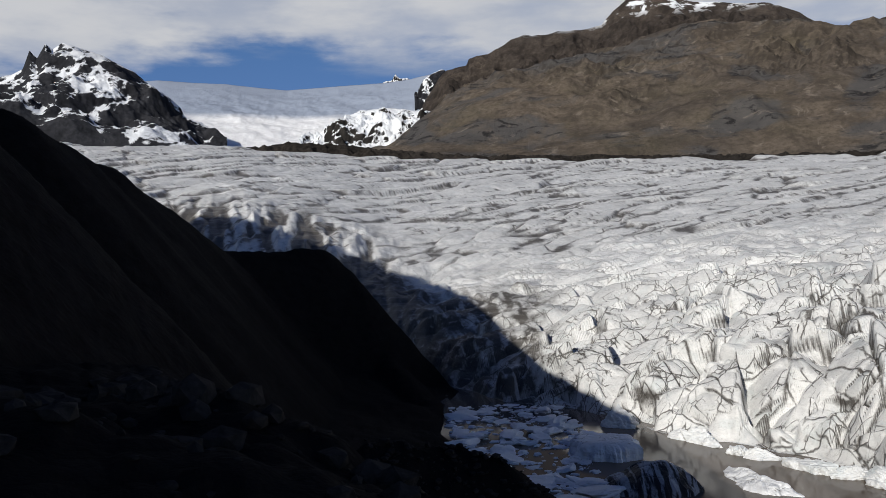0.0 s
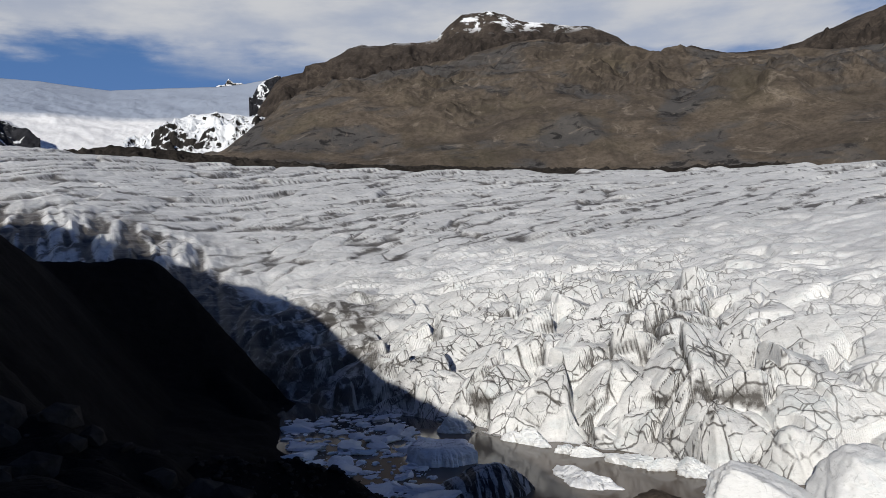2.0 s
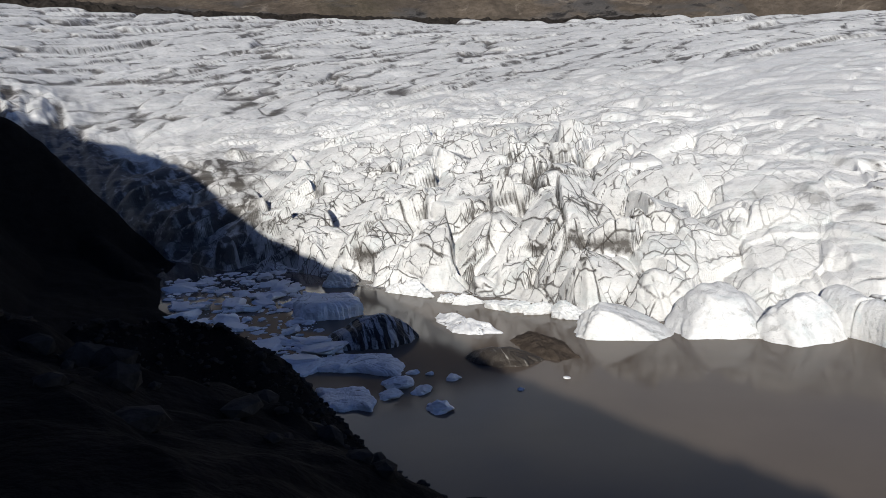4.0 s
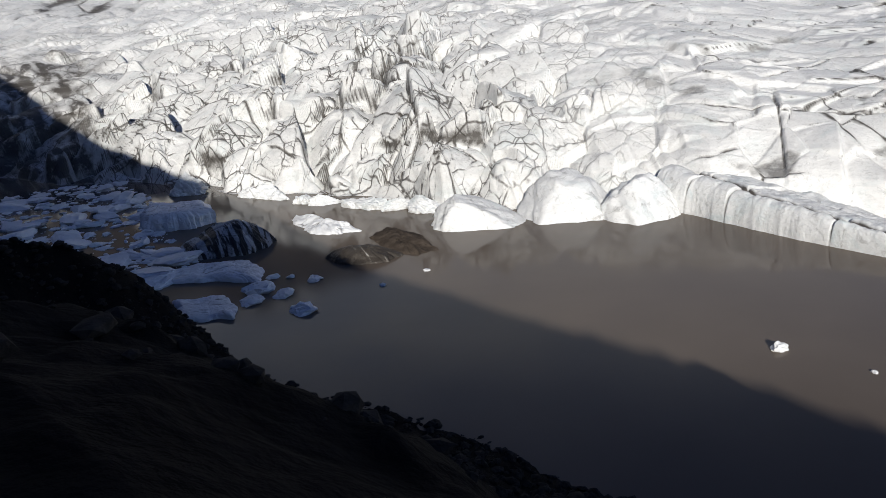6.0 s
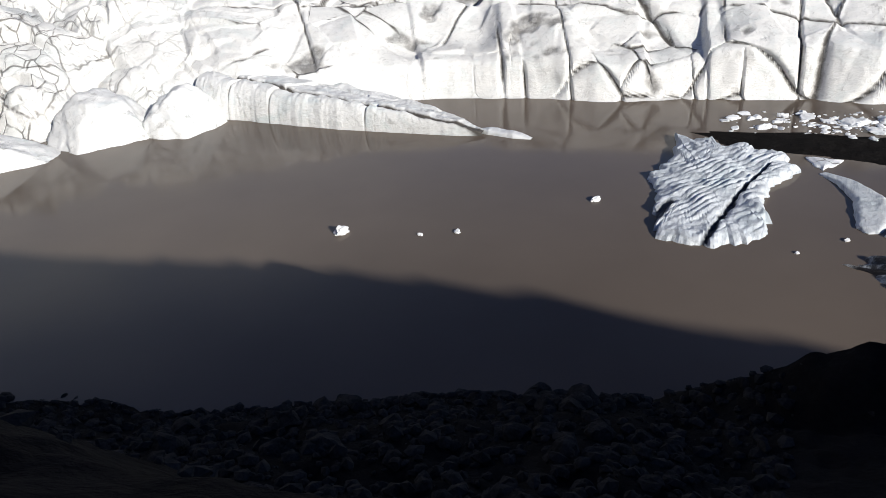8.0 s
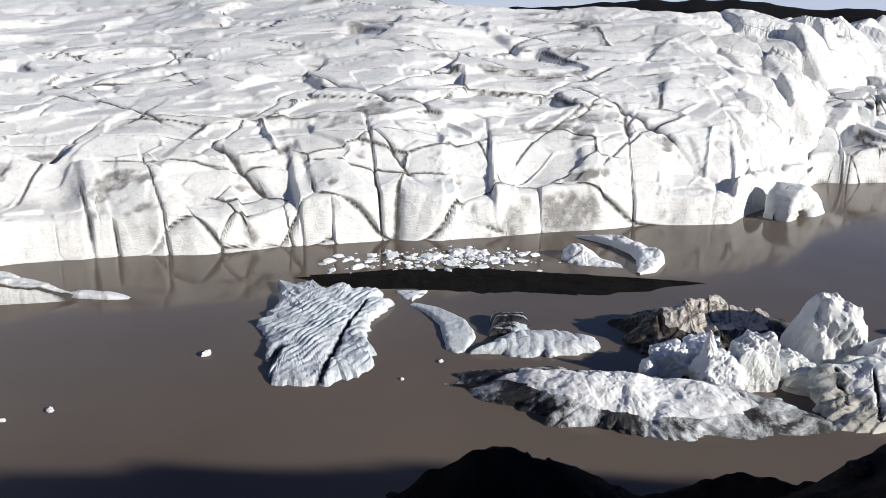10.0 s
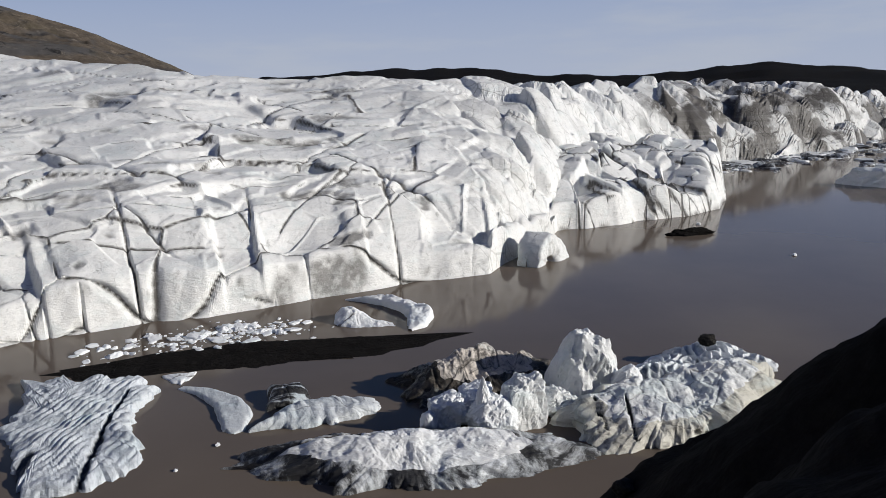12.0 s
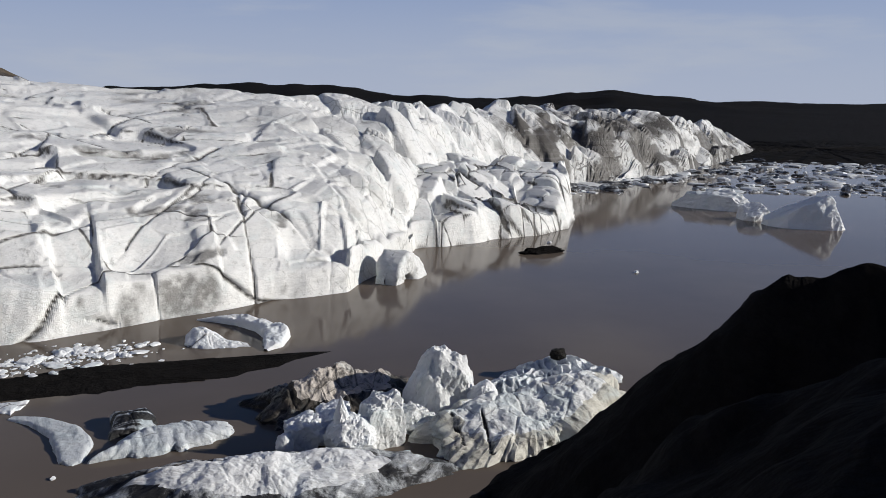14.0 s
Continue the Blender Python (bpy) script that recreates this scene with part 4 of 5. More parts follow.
BALLS = {k: ball(k) for k in (1, 2, 3, 5)}


def lump_mesh(name, size, mat, seed, cuts=9, rough=0.1, level=5, peak=0.0, keep=0.62, planes=(), worn=0.95, rounded=False):
    """A broken block: a ball trimmed by planes, roughened, drawn up to a peak."""
    v, f = BALLS[level]
    v = v.copy()
    rnd = np.random.RandomState(seed)
    for k in range(cuts):
        q = rnd.normal(size=3)
        q /= np.linalg.norm(q)
        off = keep + 0.3 * rnd.rand()
        over = np.maximum(v @ q - off, 0)
        v -= over[:, None] * q * 0.93
    for qx, qy, qz, off in planes:
        q = np.array([qx, qy, qz]) / math.sqrt(qx * qx + qy * qy + qz * qz)
        v -= np.maximum(v @ q - off, 0)[:, None] * q * worn
    n = fbm(v[:, 0] * 2.2 + v[:, 2] * 1.3 + seed, v[:, 1] * 2.2 - v[:, 2] * 1.7, 4, seed)
    v *= (1 + rough * 1.6 * n + rough * 1.0 * fbm(v[:, 0] * 7 + v[:, 2] * 5, v[:, 1] * 7 + v[:, 2] * 4, 4, seed + 1))[:, None]
    if peak:
        w = 1 - peak * np.clip(v[:, 2], 0, 1)
        v[:, 0] *= w
        v[:, 1] *= w
    v *= np.array(size)
    me = bpy.data.meshes.new(name)
    me.from_pydata(v.tolist(), [], f)
    me.polygons.foreach_set("use_smooth", np.full(len(f), rounded))
    me.materials.append(mat)
    return me


def lump(name, at, size, mat, seed, label, category="iceberg", turn=0.0, group="", **more):
    ob = new(name, lump_mesh(name, size, mat, seed, **more))
    ob.matrix_world = pose(*at, 0, 0, turn)
    return tagged(ob, label, category, group)


# the ribbed floe and the small ice round it
floe("ribbed_floe", RIBBED, [(89.5, 16.4), (88, 12), (85.5, 5.6), (81, 3.3), (75, 5.2), (65, 4), (62, 9), (62.6, 12.6), (67.5, 14), (72, 14.5), (76.2, 16.4), (82, 15)],
     0.75, 5, "broad flat floe of ribbed blue-white ice", ribs=(1.9, 3.3, 0.24), rough=0.26, blocks=0.1, edge=14, n=260, rings=90, tilt=(0.012, -0.02), marks=((60.5, 8.8, 71.8, 7.4, 0.22), (71.8, 7.4, 81, 5.4, 0.14), (69, 12.9, 65.5, 13.4, 0.5)), sides=("ribbed white top with a dark crack", "low bluish rim"))
floe("gravel_bar", GRAVEL, [(91.3, 15.4), (94, 2), (93.7, -7), (90, -22), (86.2, -34), (82.7, -20.6), (85.6, -2.7), (87.4, 10.4)], 0.22, 8,
     "low bar of wet black grit in the water", "gravel bar", rough=0.12, edge=3)
floe("white_floe", BERG, [(85.3, 2.1), (85.4, -1.1), (82, 0.6)], 0.3, 9, "small three-cornered white floe in brown water", rough=0.1)
ribbon("curved_floe", GROOVED, [(81.2, 0.6, 0.5, 0.1), (79, -1.6, 1.0, 0.35), (75, -3.6, 1.5, 0.5), (71.5, -4.0, 1.7, 0.5), (68.4, -3.6, 1.0, 0.3), (67.8, -3.4, 0.2, 0.05)], 12,
       "thin curved floe of grey grooved ice", rough=0.15)
floe("grooved_floe", GROOVED, [(67.6, -4.9), (70.3, -7.5), (71.8, -10), (71.8, -14), (69.9, -17), (67.2, -16.4), (66.5, -11)], 0.85, 13,
     "low white floe with fine upright grooves", ribs=(0.3, 2.9, 0.2), rough=0.15, edge=6, n=160, rings=50, sides=("pale upper surface", "wet lower rim"))
floe("gritty_floe", STRIPED, [(71.7, -6.9), (77, -7.6), (76, -11), (73.4, -11.4), (72, -9.6)], 0.9, 14, "small tilted floe banded with black grit", rough=0.5)
ribbon("hooked_floe", BERG, [(107.5, -22.4, 0.3, 0.1), (105.5, -25, 0.9, 0.8), (103, -27.4, 1.2, 1.0), (98.8, -29.2, 1.4, 1.2), (94.8, -29.6, 1.7, 1.3), (91.4, -28, 1.3, 0.9), (90, -26.6, 0.3, 0.2)], 15,
       "hooked low floe of bluish white ice", rough=0.3)
floe("white_floe", BERG, [(100.6, -22.2), (99.5, -19.4), (95, -18.6), (93.6, -21), (92.6, -25.4), (94, -25.6), (96.5, -23.4)], 0.5, 17, "lumpy white floe beside the hooked floe", rough=0.4, bumps=((98, -20.6, 1.5, 2.0),), sides=("pale upper surface", "wet lower rim"))

# the pile of bergs under the bank
floe("long_berg", BERG, [(62, -1.2), (58.5, -5.5), (54.8, -9.6), (52.6, -15.2), (51.2, -18.8), (51.0, -23.5), (52.3, -30.4), (55, -30), (57.5, -25), (59.5, -18), (61, -11), (62.6, -5)],
     1.9, 21, "long low berg with a white top and grit-stained sides", rough=0.45, blocks=0.12, side_mat=STAINED, side=0.8, sides=("bright white top", "dark side patched with white"), edge=3.0, split_at=0.66, n=340, rings=120,
     tilt=(0.22, -0.03), bumps=((61.6, -2.2, -1.8, 4.2), (54.5, -28.0, 0.7, 2.4), (57, -13, 0.4, 3)), marks=((60.5, -3, 60.4, -8, 0.5), (60.4, -8, 58.5, -14, 0.25)))
floe("brown_berg", CROWN, [(74.5, -20), (67.2, -20.6), (65, -26), (65.4, -34.5), (70.5, -37), (74, -33), (75.5, -26)], 2.1, 22,
     "grit-covered brown and black berg with a knobbly crown", side_mat=DIRTY, sides=("pale knobbly crown", "black gritty flank"), rough=0.9, edge=2.4, side=0.7, split_at=0.6, n=260, rings=90,
     bumps=((70.0, -24.0, 1.9, 2.6), (71, -28.5, 1.4, 1.8), (71, -32, 0.7, 2.0)))
lump("pointed_berg", (64.4, -36.6, 1.3), (3.5, 3.6, 5.1), GRITTY, 31, "tall white berg with a pointed grit-dusted top", turn=0, rough=0.1, cuts=3, keep=0.8, planes=((-1, 0.1, 0.1, 0.75), (-0.6, 0.8, 0.1, 0.8), (0, -1, 0.1, 0.8), (0.1, -0.75, 0.6, 0.8), (0.1, 0.8, 0.5, 0.8), (-0.7, 0.3, 0.7, 0.82)))
lump("rounded_berg", (61.4, -39.3, 1.6), (1.6, 1.6, 1.9), BERG, 32, "small rounded pale berg beside the pointed one", rough=0.06, cuts=4)


def spiked_berg():
    berg = new("spiked_berg")
    berg.location = (59.3, -24.6, 0)
    for part, at, size, seed, peak in (("body", (0, -0.2, 1.4), (2.2, 2.3, 2.1), 33, 0.15), ("spike", (0.3, 0.6, 3.2), (0.75, 0.7, 1.9), 39, 0.6)):
        ob = new(part, lump_mesh(part, size, BERG, seed, rough=0.09, cuts=5, keep=0.72, peak=peak))
        ob.parent, ob.location = berg, at
    tagged(berg, "white berg with a spike on its rounded back", "iceberg")


spiked_berg()
lump("block_berg", (60.0, -28.0, 1.7), (2.1, 2.4, 3.4), GRITTY, 34, "upright grey-white block of ice", rough=0.1, cuts=0, keep=0.8, planes=((-1, 0, 0.1, 0.68), (0, 1, 0, 0.66), (0, -1, 0, 0.68), (0, 0.2, 1, 0.72), (-0.6, 0, 0.8, 0.8)))
lump("block_berg", (62.6, -21.6, 1.2), (1.8, 2.2, 2.0), BERG, 35, "blue-white block of broken ice", rough=0.15, cuts=0, keep=0.75, planes=((-1, 0.2, 0, 0.66), (0.2, 1, 0, 0.66), (0, -1, 0.2, 0.7), (0.1, 0.2, 1, 0.6), (-0.6, 0.4, 0.8, 0.75)))
lump("block_berg", (64.0, -25.0, 1.2), (2.4, 2.2, 1.9), BERG, 36, "blue-white block of broken ice", rough=0.15, cuts=0, keep=0.75, planes=((-1, 0.2, 0, 0.66), (0.2, 1, 0, 0.66), (0, -1, 0.2, 0.7), (0.1, 0.2, 1, 0.6), (-0.6, 0.4, 0.8, 0.75)))
lump("rounded_berg", (61.6, -19.6, 0.9), (0.8, 0.8, 1.0), BERG, 37, "small rounded pale berg in the pile", rough=0.05, cuts=3)
lump("block_berg", (61.0, -32.0, 0.9), (2.2, 1.9, 1.6), GRITTY, 38, "low grey-white block of ice", rough=0.14, cuts=9, keep=0.6)
floe("slab_berg", GRITTY, [(59.5, -31), (54.5, -31.5), (51.4, -34), (51.2, -40), (53, -47), (56.5, -54), (60.5, -55), (61.5, -49), (60.5, -42), (60.5, -36)], 2.3, 41,
     "large tilted slab of white ice with a scalloped gritty side", rough=0.5, blocks=0.4, side_mat=CREAM, side=0.7, sides=("white tilted top", "cream side scalloped and gritty"), edge=6, split_at=0.72, n=280, rings=100,
     tilt=(0.12, -0.03), bumps=((58.5, -37, 0.5, 3), (57, -47, 0.7, 4)), marks=((52, -34.5, 57, -36.5, 0.08), (53.5, -33, 58, -34, 0.06)))
floe("rough_berg", NETTED, [(65, -41.5), (62.4, -46), (61.8, -52), (61.5, -57.6), (66, -59), (70, -56), (69.5, -48), (68, -43)], 1.2, 42, "rough blue-white berg with a netted surface",
     sides=("netted blue-white top", "steep pale side"), rough=0.5, blocks=0.2, net=0.8, edge=5, n=280, rings=100, bumps=((66.3, -52.8, 1.4, 2.4), (62.5, -57, 1.0, 1.6)))
lump("dark_rock", (66.6, -52.6, 2.5), (0.95, 1.0, 0.75), STONE, 43, "dark boulder carried on top of a berg", "boulder", rough=0.12, cuts=8)

# drifting bits
for k, (x, y, sz) in enumerate([(55, 40, 0.95), (58.3, 29.6, 0.4), (56.8, 32.6, 0.3), (68.8, 19.8, 0.6), (62.6, 1.5, 0.25), (127, -62, 1.5), (134, -102, 0.6), (103, -98, 0.6), (66, -2, 0.3)]):
    lump("ice_chunk", (x, y, 0.1 * sz), (sz, 0.7 * sz, 0.6 * sz), BERG, 50 + k, "small lone lump of white ice adrift", "ice chunk", turn=40 * k, level=3, rough=0.25, group="drifting ice chunks")
lump("gravel_islet", (126, -94.5, -0.2), (2.2, 5.2, 1.3), GRAVEL, 61, "low dark gravel islet in the lagoon", "islet", turn=-12, rough=0.2, cuts=5)

# ice at the front: blocks and the tongue
WEDGE = ((0.58, -0.1, 0.8, 0.36), (0, -1, 0.45, 0.66), (-0.9, -0.2, 0.4, 0.8))
DOME = ((0.8, -0.3, 0.55, 0.74), (-0.75, -0.4, 0.55, 0.74), (0.1, -0.85, 0.5, 0.72), (0.2, -0.2, 1, 0.84))
LEANING = ((0.55, -0.6, 0.55, 0.66), (-0.5, -0.75, 0.45, 0.72), (-0.6, 0.1, 0.8, 0.8))
DOME_LABEL, LOW_LABEL = "rounded dome of clean ice at the glacier front", "low broken block of gritty ice at the glacier front"
for at, size, seed, turn, planes, label in (((60.6, 93.6, -0.6), (8.6, 4.4, 6.0), 71, -35, WEDGE, "leaning wedge of clean ice at the glacier front"), ((72.4, 89.4, -0.9), (7.6, 6.8, 7.4), 72, -39, DOME, DOME_LABEL),
                                            ((78.6, 81.0, -0.9), (5.8, 6.0, 6.8), 73, -44, LEANING, DOME_LABEL)):
    lump("ice_block", at, size, CLEAN, seed, label, "ice block", turn, "blocks at the ice front", rough=0.06, cuts=2, keep=0.85, planes=planes, worn=0.8, rounded=True)
for at, size, seed, turn in (((53.0, 118.0, 0.0), (2.6, 6.0, 2.4), 74, 30), ((44.0, 139.0, 0.0), (3.0, 5.0, 2.6), 75, 40), ((33, 158, 0), (4, 6, 3.4), 76, 10), ((59, 108, 0), (2.5, 4.5, 2.2), 77, 10), ((49, 126, 0), (2.2, 3.4, 1.8), 78, 60),
                             ((56.5, 112.5, 0), (1.8, 3.0, 1.6), 79, 80), ((51.5, 119.5, 0), (1.5, 2.4, 1.4), 82, 15), ((47, 130, 0), (2.4, 2.0, 1.9), 83, 70), ((41.5, 143, 0), (2.0, 3.2, 1.7), 84, 25), ((54.5, 115, 0), (1.2, 1.8, 1.2), 85, 50)):
    lump("ice_block", at, size, GRITTY, seed, LOW_LABEL, "ice block", turn, "blocks at the ice front", peak=0.2, rough=0.16, cuts=10, keep=0.5)


def ice_tongue():
    """A low tongue of ice: its long body, a ledge behind the gritty seam, and a thin slab at the end."""
    tongue = new("ice_tongue")
    tongue.location = (87, 56, 0)
    body = ribbon("body", CLEAN, [(90, 82, 6.5, 5.5), (88.2, 70, 5.0, 4.4), (86.6, 58, 3.8, 3.4), (86.0, 49, 2.6, 2.4), (85.4, 42, 1.5, 1.4), (85.1, 38.5, 0.6, 0.5)], 81, "", "", edge=7, rough=0.1, wob=0.06, lean=0.12, seam=0.5, steps=520, cols=90, breaks=12.0)
    ledge = ribbon("ledge", CLEAN, [(96, 80, 2.5, 4.4), (93.6, 68, 2.2, 3.5), (91.4, 57, 1.8, 2.4), (90.2, 49, 1.2, 1.4), (89.2, 43, 0.5, 0.4)], 86, "", "", edge=5, rough=0.12, wob=0.1, steps=300, cols=50, breaks=9.0)
    slab = ribbon("end_slab", BERG, [(86.4, 40.5, 0.3, 0.2), (86.0, 38, 0.9, 0.6), (85.4, 34.5, 0.9, 0.55), (84.9, 32.2, 0.3, 0.1)], 87, "", "", edge=6, rough=0.15, wob=0.2, steps=120, cols=36)
    for ob in (body, ledge, slab):
        ob.parent, ob.matrix_parent_inverse = tongue, Matrix.Translation((-87, -56, 0))
    tagged(slab, "thin white slab at the tip")
    tagged(tongue, "low tongue of white ice with a long gritty seam", "ice tongue")


ice_tongue()


def ice_arch():
    """A small block at the front with a hole melted through it."""
    P = np.zeros((90, 40, 3))
    a, b = np.meshgrid(np.linspace(-0.25, math.pi + 0.25, 90), np.linspace(0, 2 * math.pi, 40), indexing="ij")
    wide = 1.5 + 0.9 * smooth(1.2, 0.0, a) + 0.3 * np.sin(a) + 0.3 * fbm(a * 2, b, 3, 88)
    sq = np.maximum(np.abs(np.cos(b)), np.abs(np.sin(b))) ** -0.7
    rad = 3.1 + wide * sq * np.cos(b)
    along, up, deep = rad * np.cos(a), rad * np.sin(a) * 1.1, wide * sq * 1.4 * np.sin(b)
    n = 0.25 * fbm(along / 1.2, up / 1.2 + deep / 1.3, 4, 89)
    d = np.array([0.62, -0.78])
    P[..., 0], P[..., 1], P[..., 2] = 117.6 + d[0] * along - d[1] * (deep + n), -57.8 + d[1] * along + d[0] * (deep + n), up - 0.4 + n
    return tagged(link_grid("ice_arch", P, CLEAN), "small arch of white ice at the glacier front", "ice arch")


ice_arch()

# shaded bergs under the spur
floe("slab_berg", BERG, [(23.5, 142), (31.5, 137), (30.5, 128.5), (27, 126.5), (20.5, 131), (20, 136)], 2.6, 91, "flat-topped slab of clean ice in the shade", sides=("flat pale top", "upright blue side"), edge=12, rough=0.2, n=160, rings=50)
floe("striped_berg", STRIPED, [(20.8, 110), (22, 116), (28, 118), (34.5, 114), (33.8, 109), (29.5, 105), (25, 106.5)], 2.6, 92, "black berg banded with clear ice", sides=("rounded banded back", "dark wet side"), edge=3, rough=0.4, n=160, rings=50, bumps=((30, 111, 1.0, 3.5),), tilt=(0.06, 0))
floe("slab_berg", BERG, [(16.2, 104), (21, 104.5), (27.5, 101), (28, 96), (26.2, 91.3), (22, 96.5), (17.8, 99)], 0.9, 93, "low slab of clean ice in the shade", edge=8, rough=0.25, sides=("pale upper surface", "wet lower rim"))
floe("slab_berg", BERG, [(15.5, 92), (20.8, 89.5), (21, 85), (19.6, 81.5), (15, 84.5)], 0.7, 94, "low slab of clean ice by the shore", edge=8, rough=0.25, sides=("pale upper surface", "wet lower rim"))
floe("white_floe", BERG, [(41.5, 121), (40, 116.5), (39.7, 108.5), (43, 105), (46, 104), (44.5, 110), (43.5, 116)], 1.1, 95, "ragged white floe in the sun", edge=3, rough=0.5, sides=("pale upper surface", "wet lower rim"))
floe("brown_berg", BROWN, [(45, 100), (49, 103), (51, 96), (49, 88), (46, 87), (44, 93)], 1.1, 96, "low mound of ice under brown grit", edge=2.5, rough=0.3, sides=("pale upper surface", "wet lower rim"))
floe("striped_berg", STREAKED, [(35.8, 95.3), (38.6, 96.3), (42, 94), (44.6, 89.2), (42, 87.6), (38.6, 89.3), (36, 92.5)], 1.5, 97, "small brown berg with a white streak", edge=2.5, rough=0.35, sides=("pale upper surface", "wet lower rim"))
rnd = random.Random(4)
for k in range(9):
    x, y, sz = [(23, 85.5, 1.6), (26.7, 85.2, 1.4), (31.7, 88, 1.1), (26.4, 78.5, 1.8), (28, 92.5, 0.9), (25, 89, 2.2), (37, 80, 0.5), (43.6, 81, 0.5), (29.8, 91, 0.7)][k]
    lump("ice_chunk", (x, y, 0), (sz, 0.9 * sz, 0.5 * sz), BERG, 110 + k, "small pale chunk of ice in the shade", "ice chunk", 50 * k, "drifting ice chunks", level=3, rough=0.2)

# brash: low slabs packed together, a few shapes used again and again
CHIPS = [lump_mesh("brash_piece", (1.0, 0.8, 0.32), BERG, 130 + k, cuts=12, rough=0.14, level=3, keep=0.45) for k in range(5)]


def brash(count, place, size, seed, label, group):
    rnd = random.Random(seed)
    for k in range(count):
        x, y = place(rnd)
        ob = new("brash_piece", CHIPS[rnd.randrange(5)])
        sz = size[0] + (size[1] - size[0]) * rnd.random() ** 2.2
        ob.matrix_world = pose(x, y, 0.05 * sz, rnd.uniform(-6, 6), rnd.uniform(-6, 6), rnd.uniform(0, 360)) @ Matrix.Diagonal((sz, sz * rnd.uniform(0.6, 1.0), sz * rnd.uniform(0.5, 1.1), 1))
        tagged(ob, label, "brash ice", group)


def shaded_place(r):
    y = r.uniform(100, 188)
    return r.uniform(0 + max(0, (125 - y) * 0.45), min(26, 8 + 0.12 * y)), y


brash(190, shaded_place, (0.8, 5.2), 7, "slab of broken ice packed in the shaded cove", "brash in the shaded cove")
brash(55, lambda r: (r.gauss(96.5, 2.4), r.uniform(-15, 13)), (0.25, 1.5), 8, "small slab of brash ice near the ice front", "brash by the ice front")
brash(50, lambda r: (r.gauss(98, 1.5), r.gauss(-7, 3.2)), (0.3, 1.5), 9, "small slab of brash ice near the ice front", "brash by the ice front")


def brash_field(count, place, size, flat, mat, seed, label):
    """Broken ice too small and too much to count, in one sheet of pieces."""
    rnd = random.Random(seed)
    v, f = BALLS[2]
    verts, faces = [], []
    for k in range(count):
        x, y = place(rnd)
        sz = size[0] + size[1] * rnd.random() ** 3
        lump_ = np.sign(v) * np.abs(v) ** 0.75 * np.array([sz, sz * rnd.uniform(0.4, 0.9), sz * rnd.uniform(*flat)])
        lump_ = lump_ * (1 + 0.5 * fbm(v[:, 0] * 2 + k, v[:, 1] * 2 + v[:, 2] * 2, 3, 7))[:, None]
        a = rnd.uniform(0, 6.3)
        ca, sa = math.cos(a), math.sin(a)
        base = k * len(v)
        verts.append(np.stack([x + ca * lump_[:, 0] - sa * lump_[:, 1], y + sa * lump_[:, 0] + ca * lump_[:, 1], lump_[:, 2]], -1))
        faces += [[q + base for q in t_] for t_ in f]
    me = bpy.data.meshes.new("brash_field")
    me.from_pydata(np.concatenate(verts).tolist(), [], faces)
    me.materials.append(mat)
    tagged(new("brash_field", me), label, "brash ice", kind="stuff")


def far_place(r):
    az = r.uniform(-150, -127.5)
    return polar(az, float(front(az)) + 3 - abs(r.gauss(0, 1)) * 14 if az > -137 else 285 + 200 * r.random())


brash_field(800, far_place, (0.4, 3.6), (0.1, 0.4), STAINED, 10, "broken grey ice packed along the far shore")
brash_field(500, far_place, (0.4, 4.5), (0.08, 0.3), GRITTY, 11, "broken white ice packed along the far shore")
brash_field(280, lambda r: (r.gauss(97.5, 2.0), r.gauss(-4, 6)), (0.12, 0.6), (0.2, 0.6), BERG, 13, "crumbs of white ice afloat near the ice front")
brash_field(800, shaded_place, (0.15, 1.0), (0.2, 0.5), BERG, 14, "crumbs of ice between the slabs in the shaded cove")
lump("far_berg", (158, -181, 0.2), (14, 7, 7.0), GRITTY, 151, "long low grey-white berg at the far end of the lagoon", turn=41, rough=0.13, cuts=6, keep=0.6, planes=((0, 0.2, 1, 0.62), (-0.8, 0, 0.6, 0.6), (0.6, -0.6, 0.5, 0.66)))
lump("far_berg", (124, -173, 0.2), (10, 6, 8.6), BERG, 158, "wedge-shaped white berg at the far end of the lagoon", turn=36, rough=0.06, cuts=4, keep=0.66, planes=((0.45, 0.1, 0.88, 0.58), (-0.93, 0, 0.3, 0.78), (-0.2, 0.9, 0.4, 0.66)))
lump("far_berg", (138, -171, 0.1), (4.5, 4, 4.6), BERG, 159, "small white block of ice leaning on a larger berg", turn=30, rough=0.1, cuts=7, keep=0.6)
floe("gravel_flat", GRAVEL, [polar(-137.5, 440), polar(-141, 430), polar(-147, 440), polar(-153, 480), polar(-152, 700), polar(-146, 760), polar(-140, 700), polar(-137.5, 560)], 1.6, 163,
     "dark flat of wet gravel at the end of the lagoon", "gravel flat", rough=0.5, edge=3, blocks=0.0, n=160, rings=40)

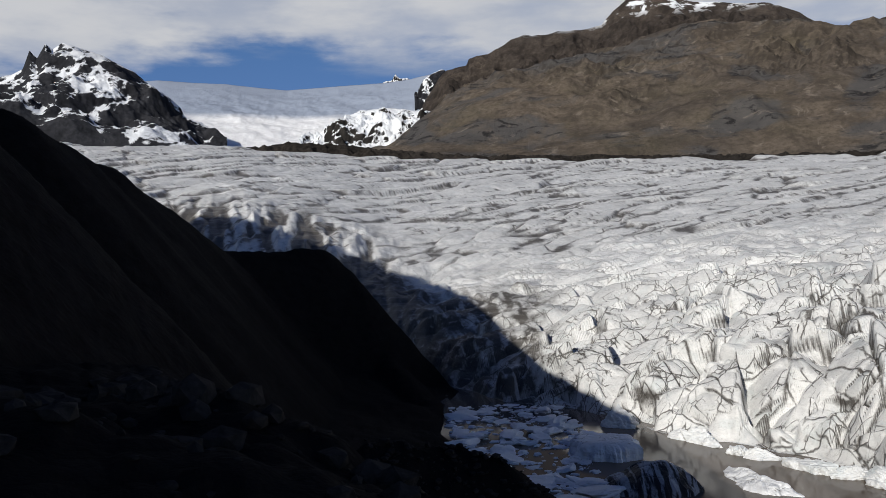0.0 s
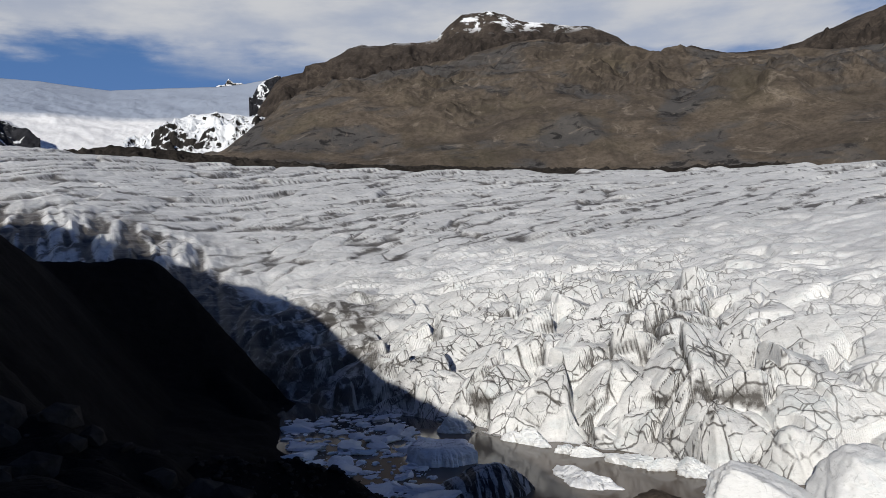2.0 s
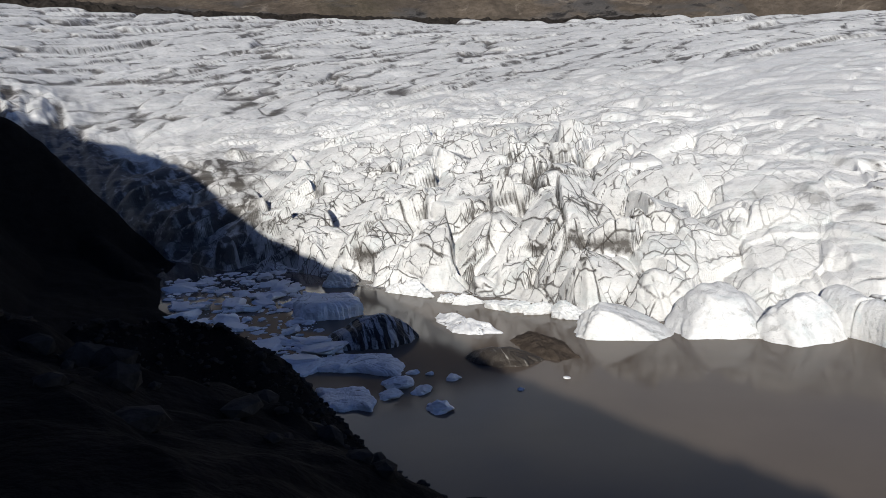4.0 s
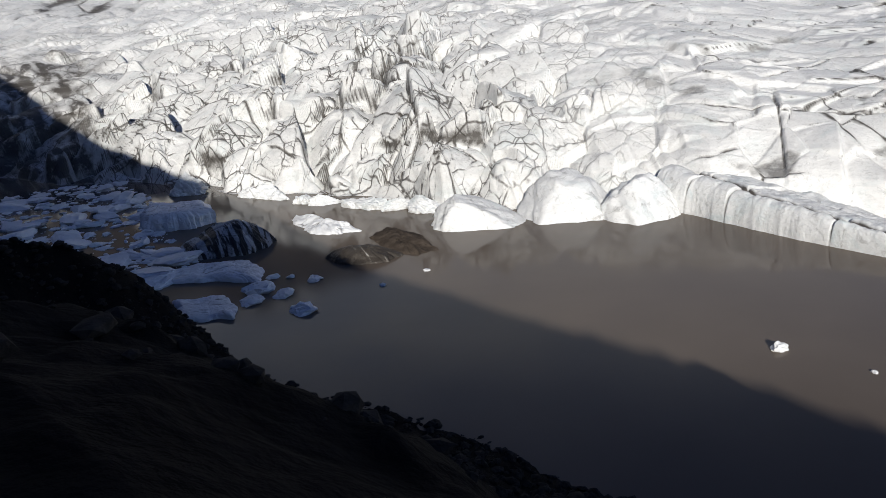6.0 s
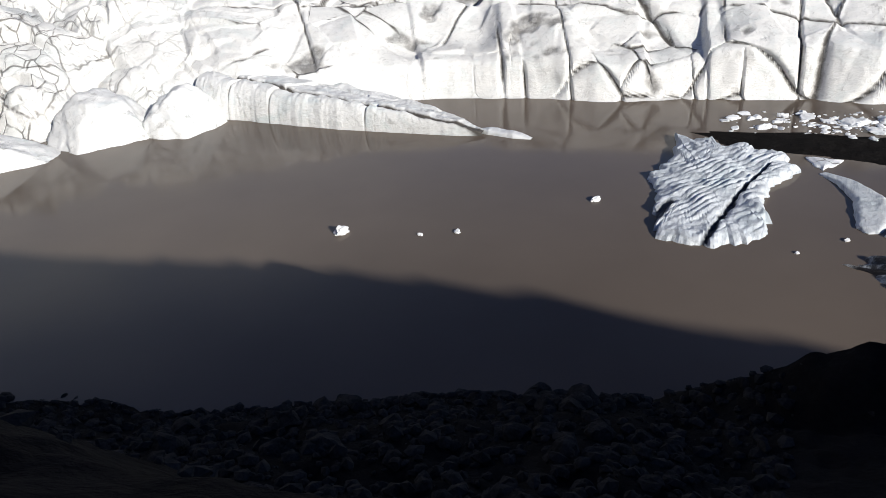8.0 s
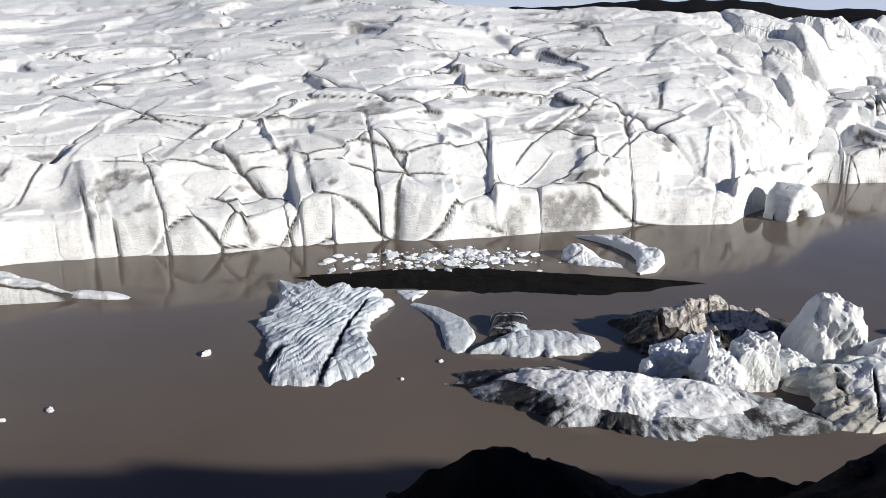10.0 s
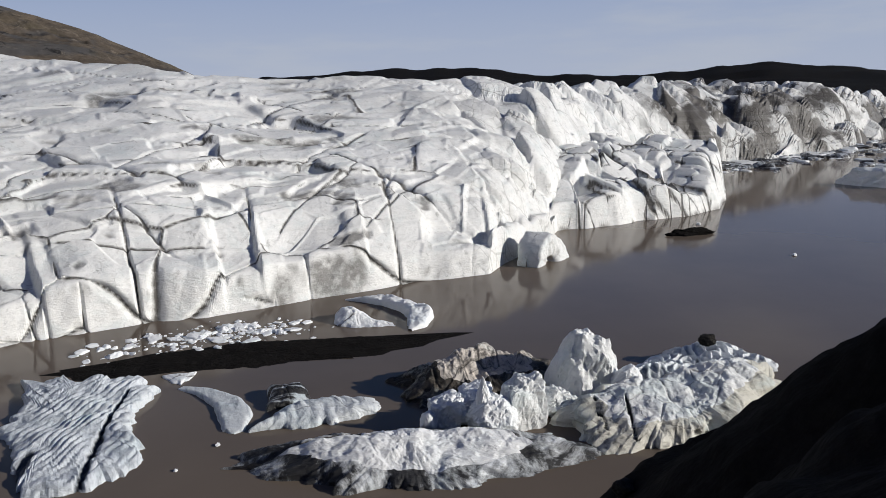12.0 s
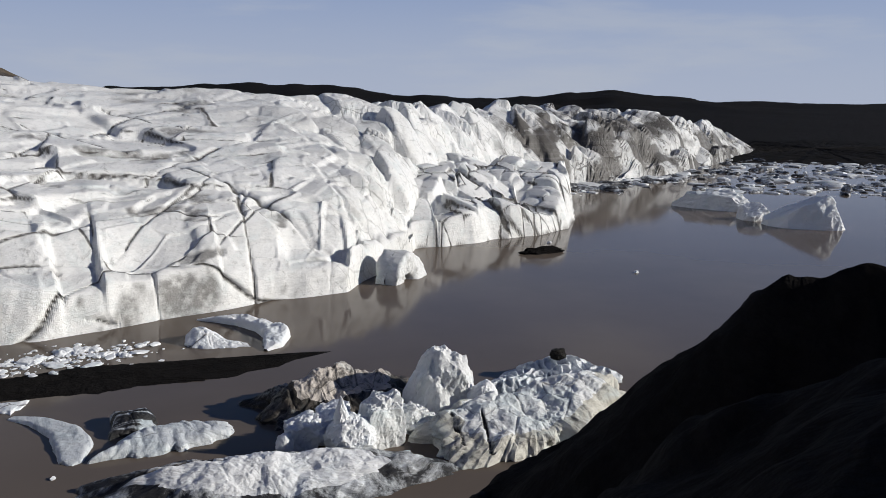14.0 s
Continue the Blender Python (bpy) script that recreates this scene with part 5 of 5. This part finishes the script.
# ---- stones on the bank ----
STONES = [lump_mesh("boulder", (1, 0.85, 0.7), STONE, 170 + k, cuts=11, rough=0.12, level=3, keep=0.55) for k in range(6)]
rnd = random.Random(12)
made = 0
while made < 200:
    x, y = rnd.uniform(8, 44), rnd.uniform(-34, 62)
    z, d = ground_z(np.array([x]), np.array([y]))
    if not 0.2 < d[0] < 22 or y < 1:
        continue
    sz = 0.25 + 0.9 * rnd.random() ** 3
    ob = new("boulder", STONES[rnd.randrange(6)])
    ob.matrix_world = pose(x, y, float(z[0]) + 0.15 * sz, rnd.uniform(-25, 25), rnd.uniform(-25, 25), rnd.uniform(0, 360)) @ Matrix.Diagonal((sz, sz, sz, 1))
    tagged(ob, "dark angular boulder on the gravel bank", "boulder", "boulders on the bank")
    made += 1


for k in range(90):
    x, y = rnd.uniform(9, 40), rnd.uniform(-24, -3)
    z, d = ground_z(np.array([x]), np.array([y]))
    if d[0] < 0.5 or math.hypot(x, y) < 27:
        continue
    sz = 0.15 + 0.4 * rnd.random() ** 2
    ob = new("boulder", STONES[rnd.randrange(6)])
    ob.matrix_world = pose(x, y, float(z[0]) - 0.12 * sz, rnd.uniform(-25, 25), rnd.uniform(-25, 25), rnd.uniform(0, 360)) @ Matrix.Diagonal((sz, sz, sz, 1))
    tagged(ob, "dark angular boulder on the gravel bank", "boulder", "boulders on the bank")


def rubble():
    """Loose stones that cover the bank below the walker."""
    rs = np.random.RandomState(6)
    v, f = BALLS[1]
    f = np.array(f)
    n = 9000
    x, y = rs.uniform(-8, 45, n * 2), rs.uniform(0, 80, n * 2)
    z, d = ground_z(x, y)
    ok = np.where((d > -0.3) & (d < 62) & (np.hypot(x, y) > 6))[0][:n]
    verts, faces = [], []
    for k in ok:
        sz = (0.08 + 0.5 * rs.rand() ** 2.5) * min(1, 0.25 + math.hypot(x[k], y[k]) / 30)
        w = v * (1 + 0.45 * (rs.rand(len(v), 1) - 0.5)) * np.array([1, rs.uniform(0.6, 1), rs.uniform(0.4, 0.8)]) * sz
        a = rs.uniform(0, 6.3)
        ca, sa = math.cos(a), math.sin(a)
        verts.append(np.stack([x[k] + ca * w[:, 0] - sa * w[:, 1], y[k] + sa * w[:, 0] + ca * w[:, 1], z[k] + 0.2 * sz + w[:, 2]], -1))
        faces.append(f + len(v) * (len(verts) - 1))
    me = bpy.data.meshes.new("rubble")
    me.from_pydata(np.concatenate(verts).tolist(), [], np.concatenate(faces).tolist())
    me.materials.append(STONE)
    tagged(new("rubble", me), "loose dark stones strewn over the bank", "rubble", kind="stuff")


rubble()
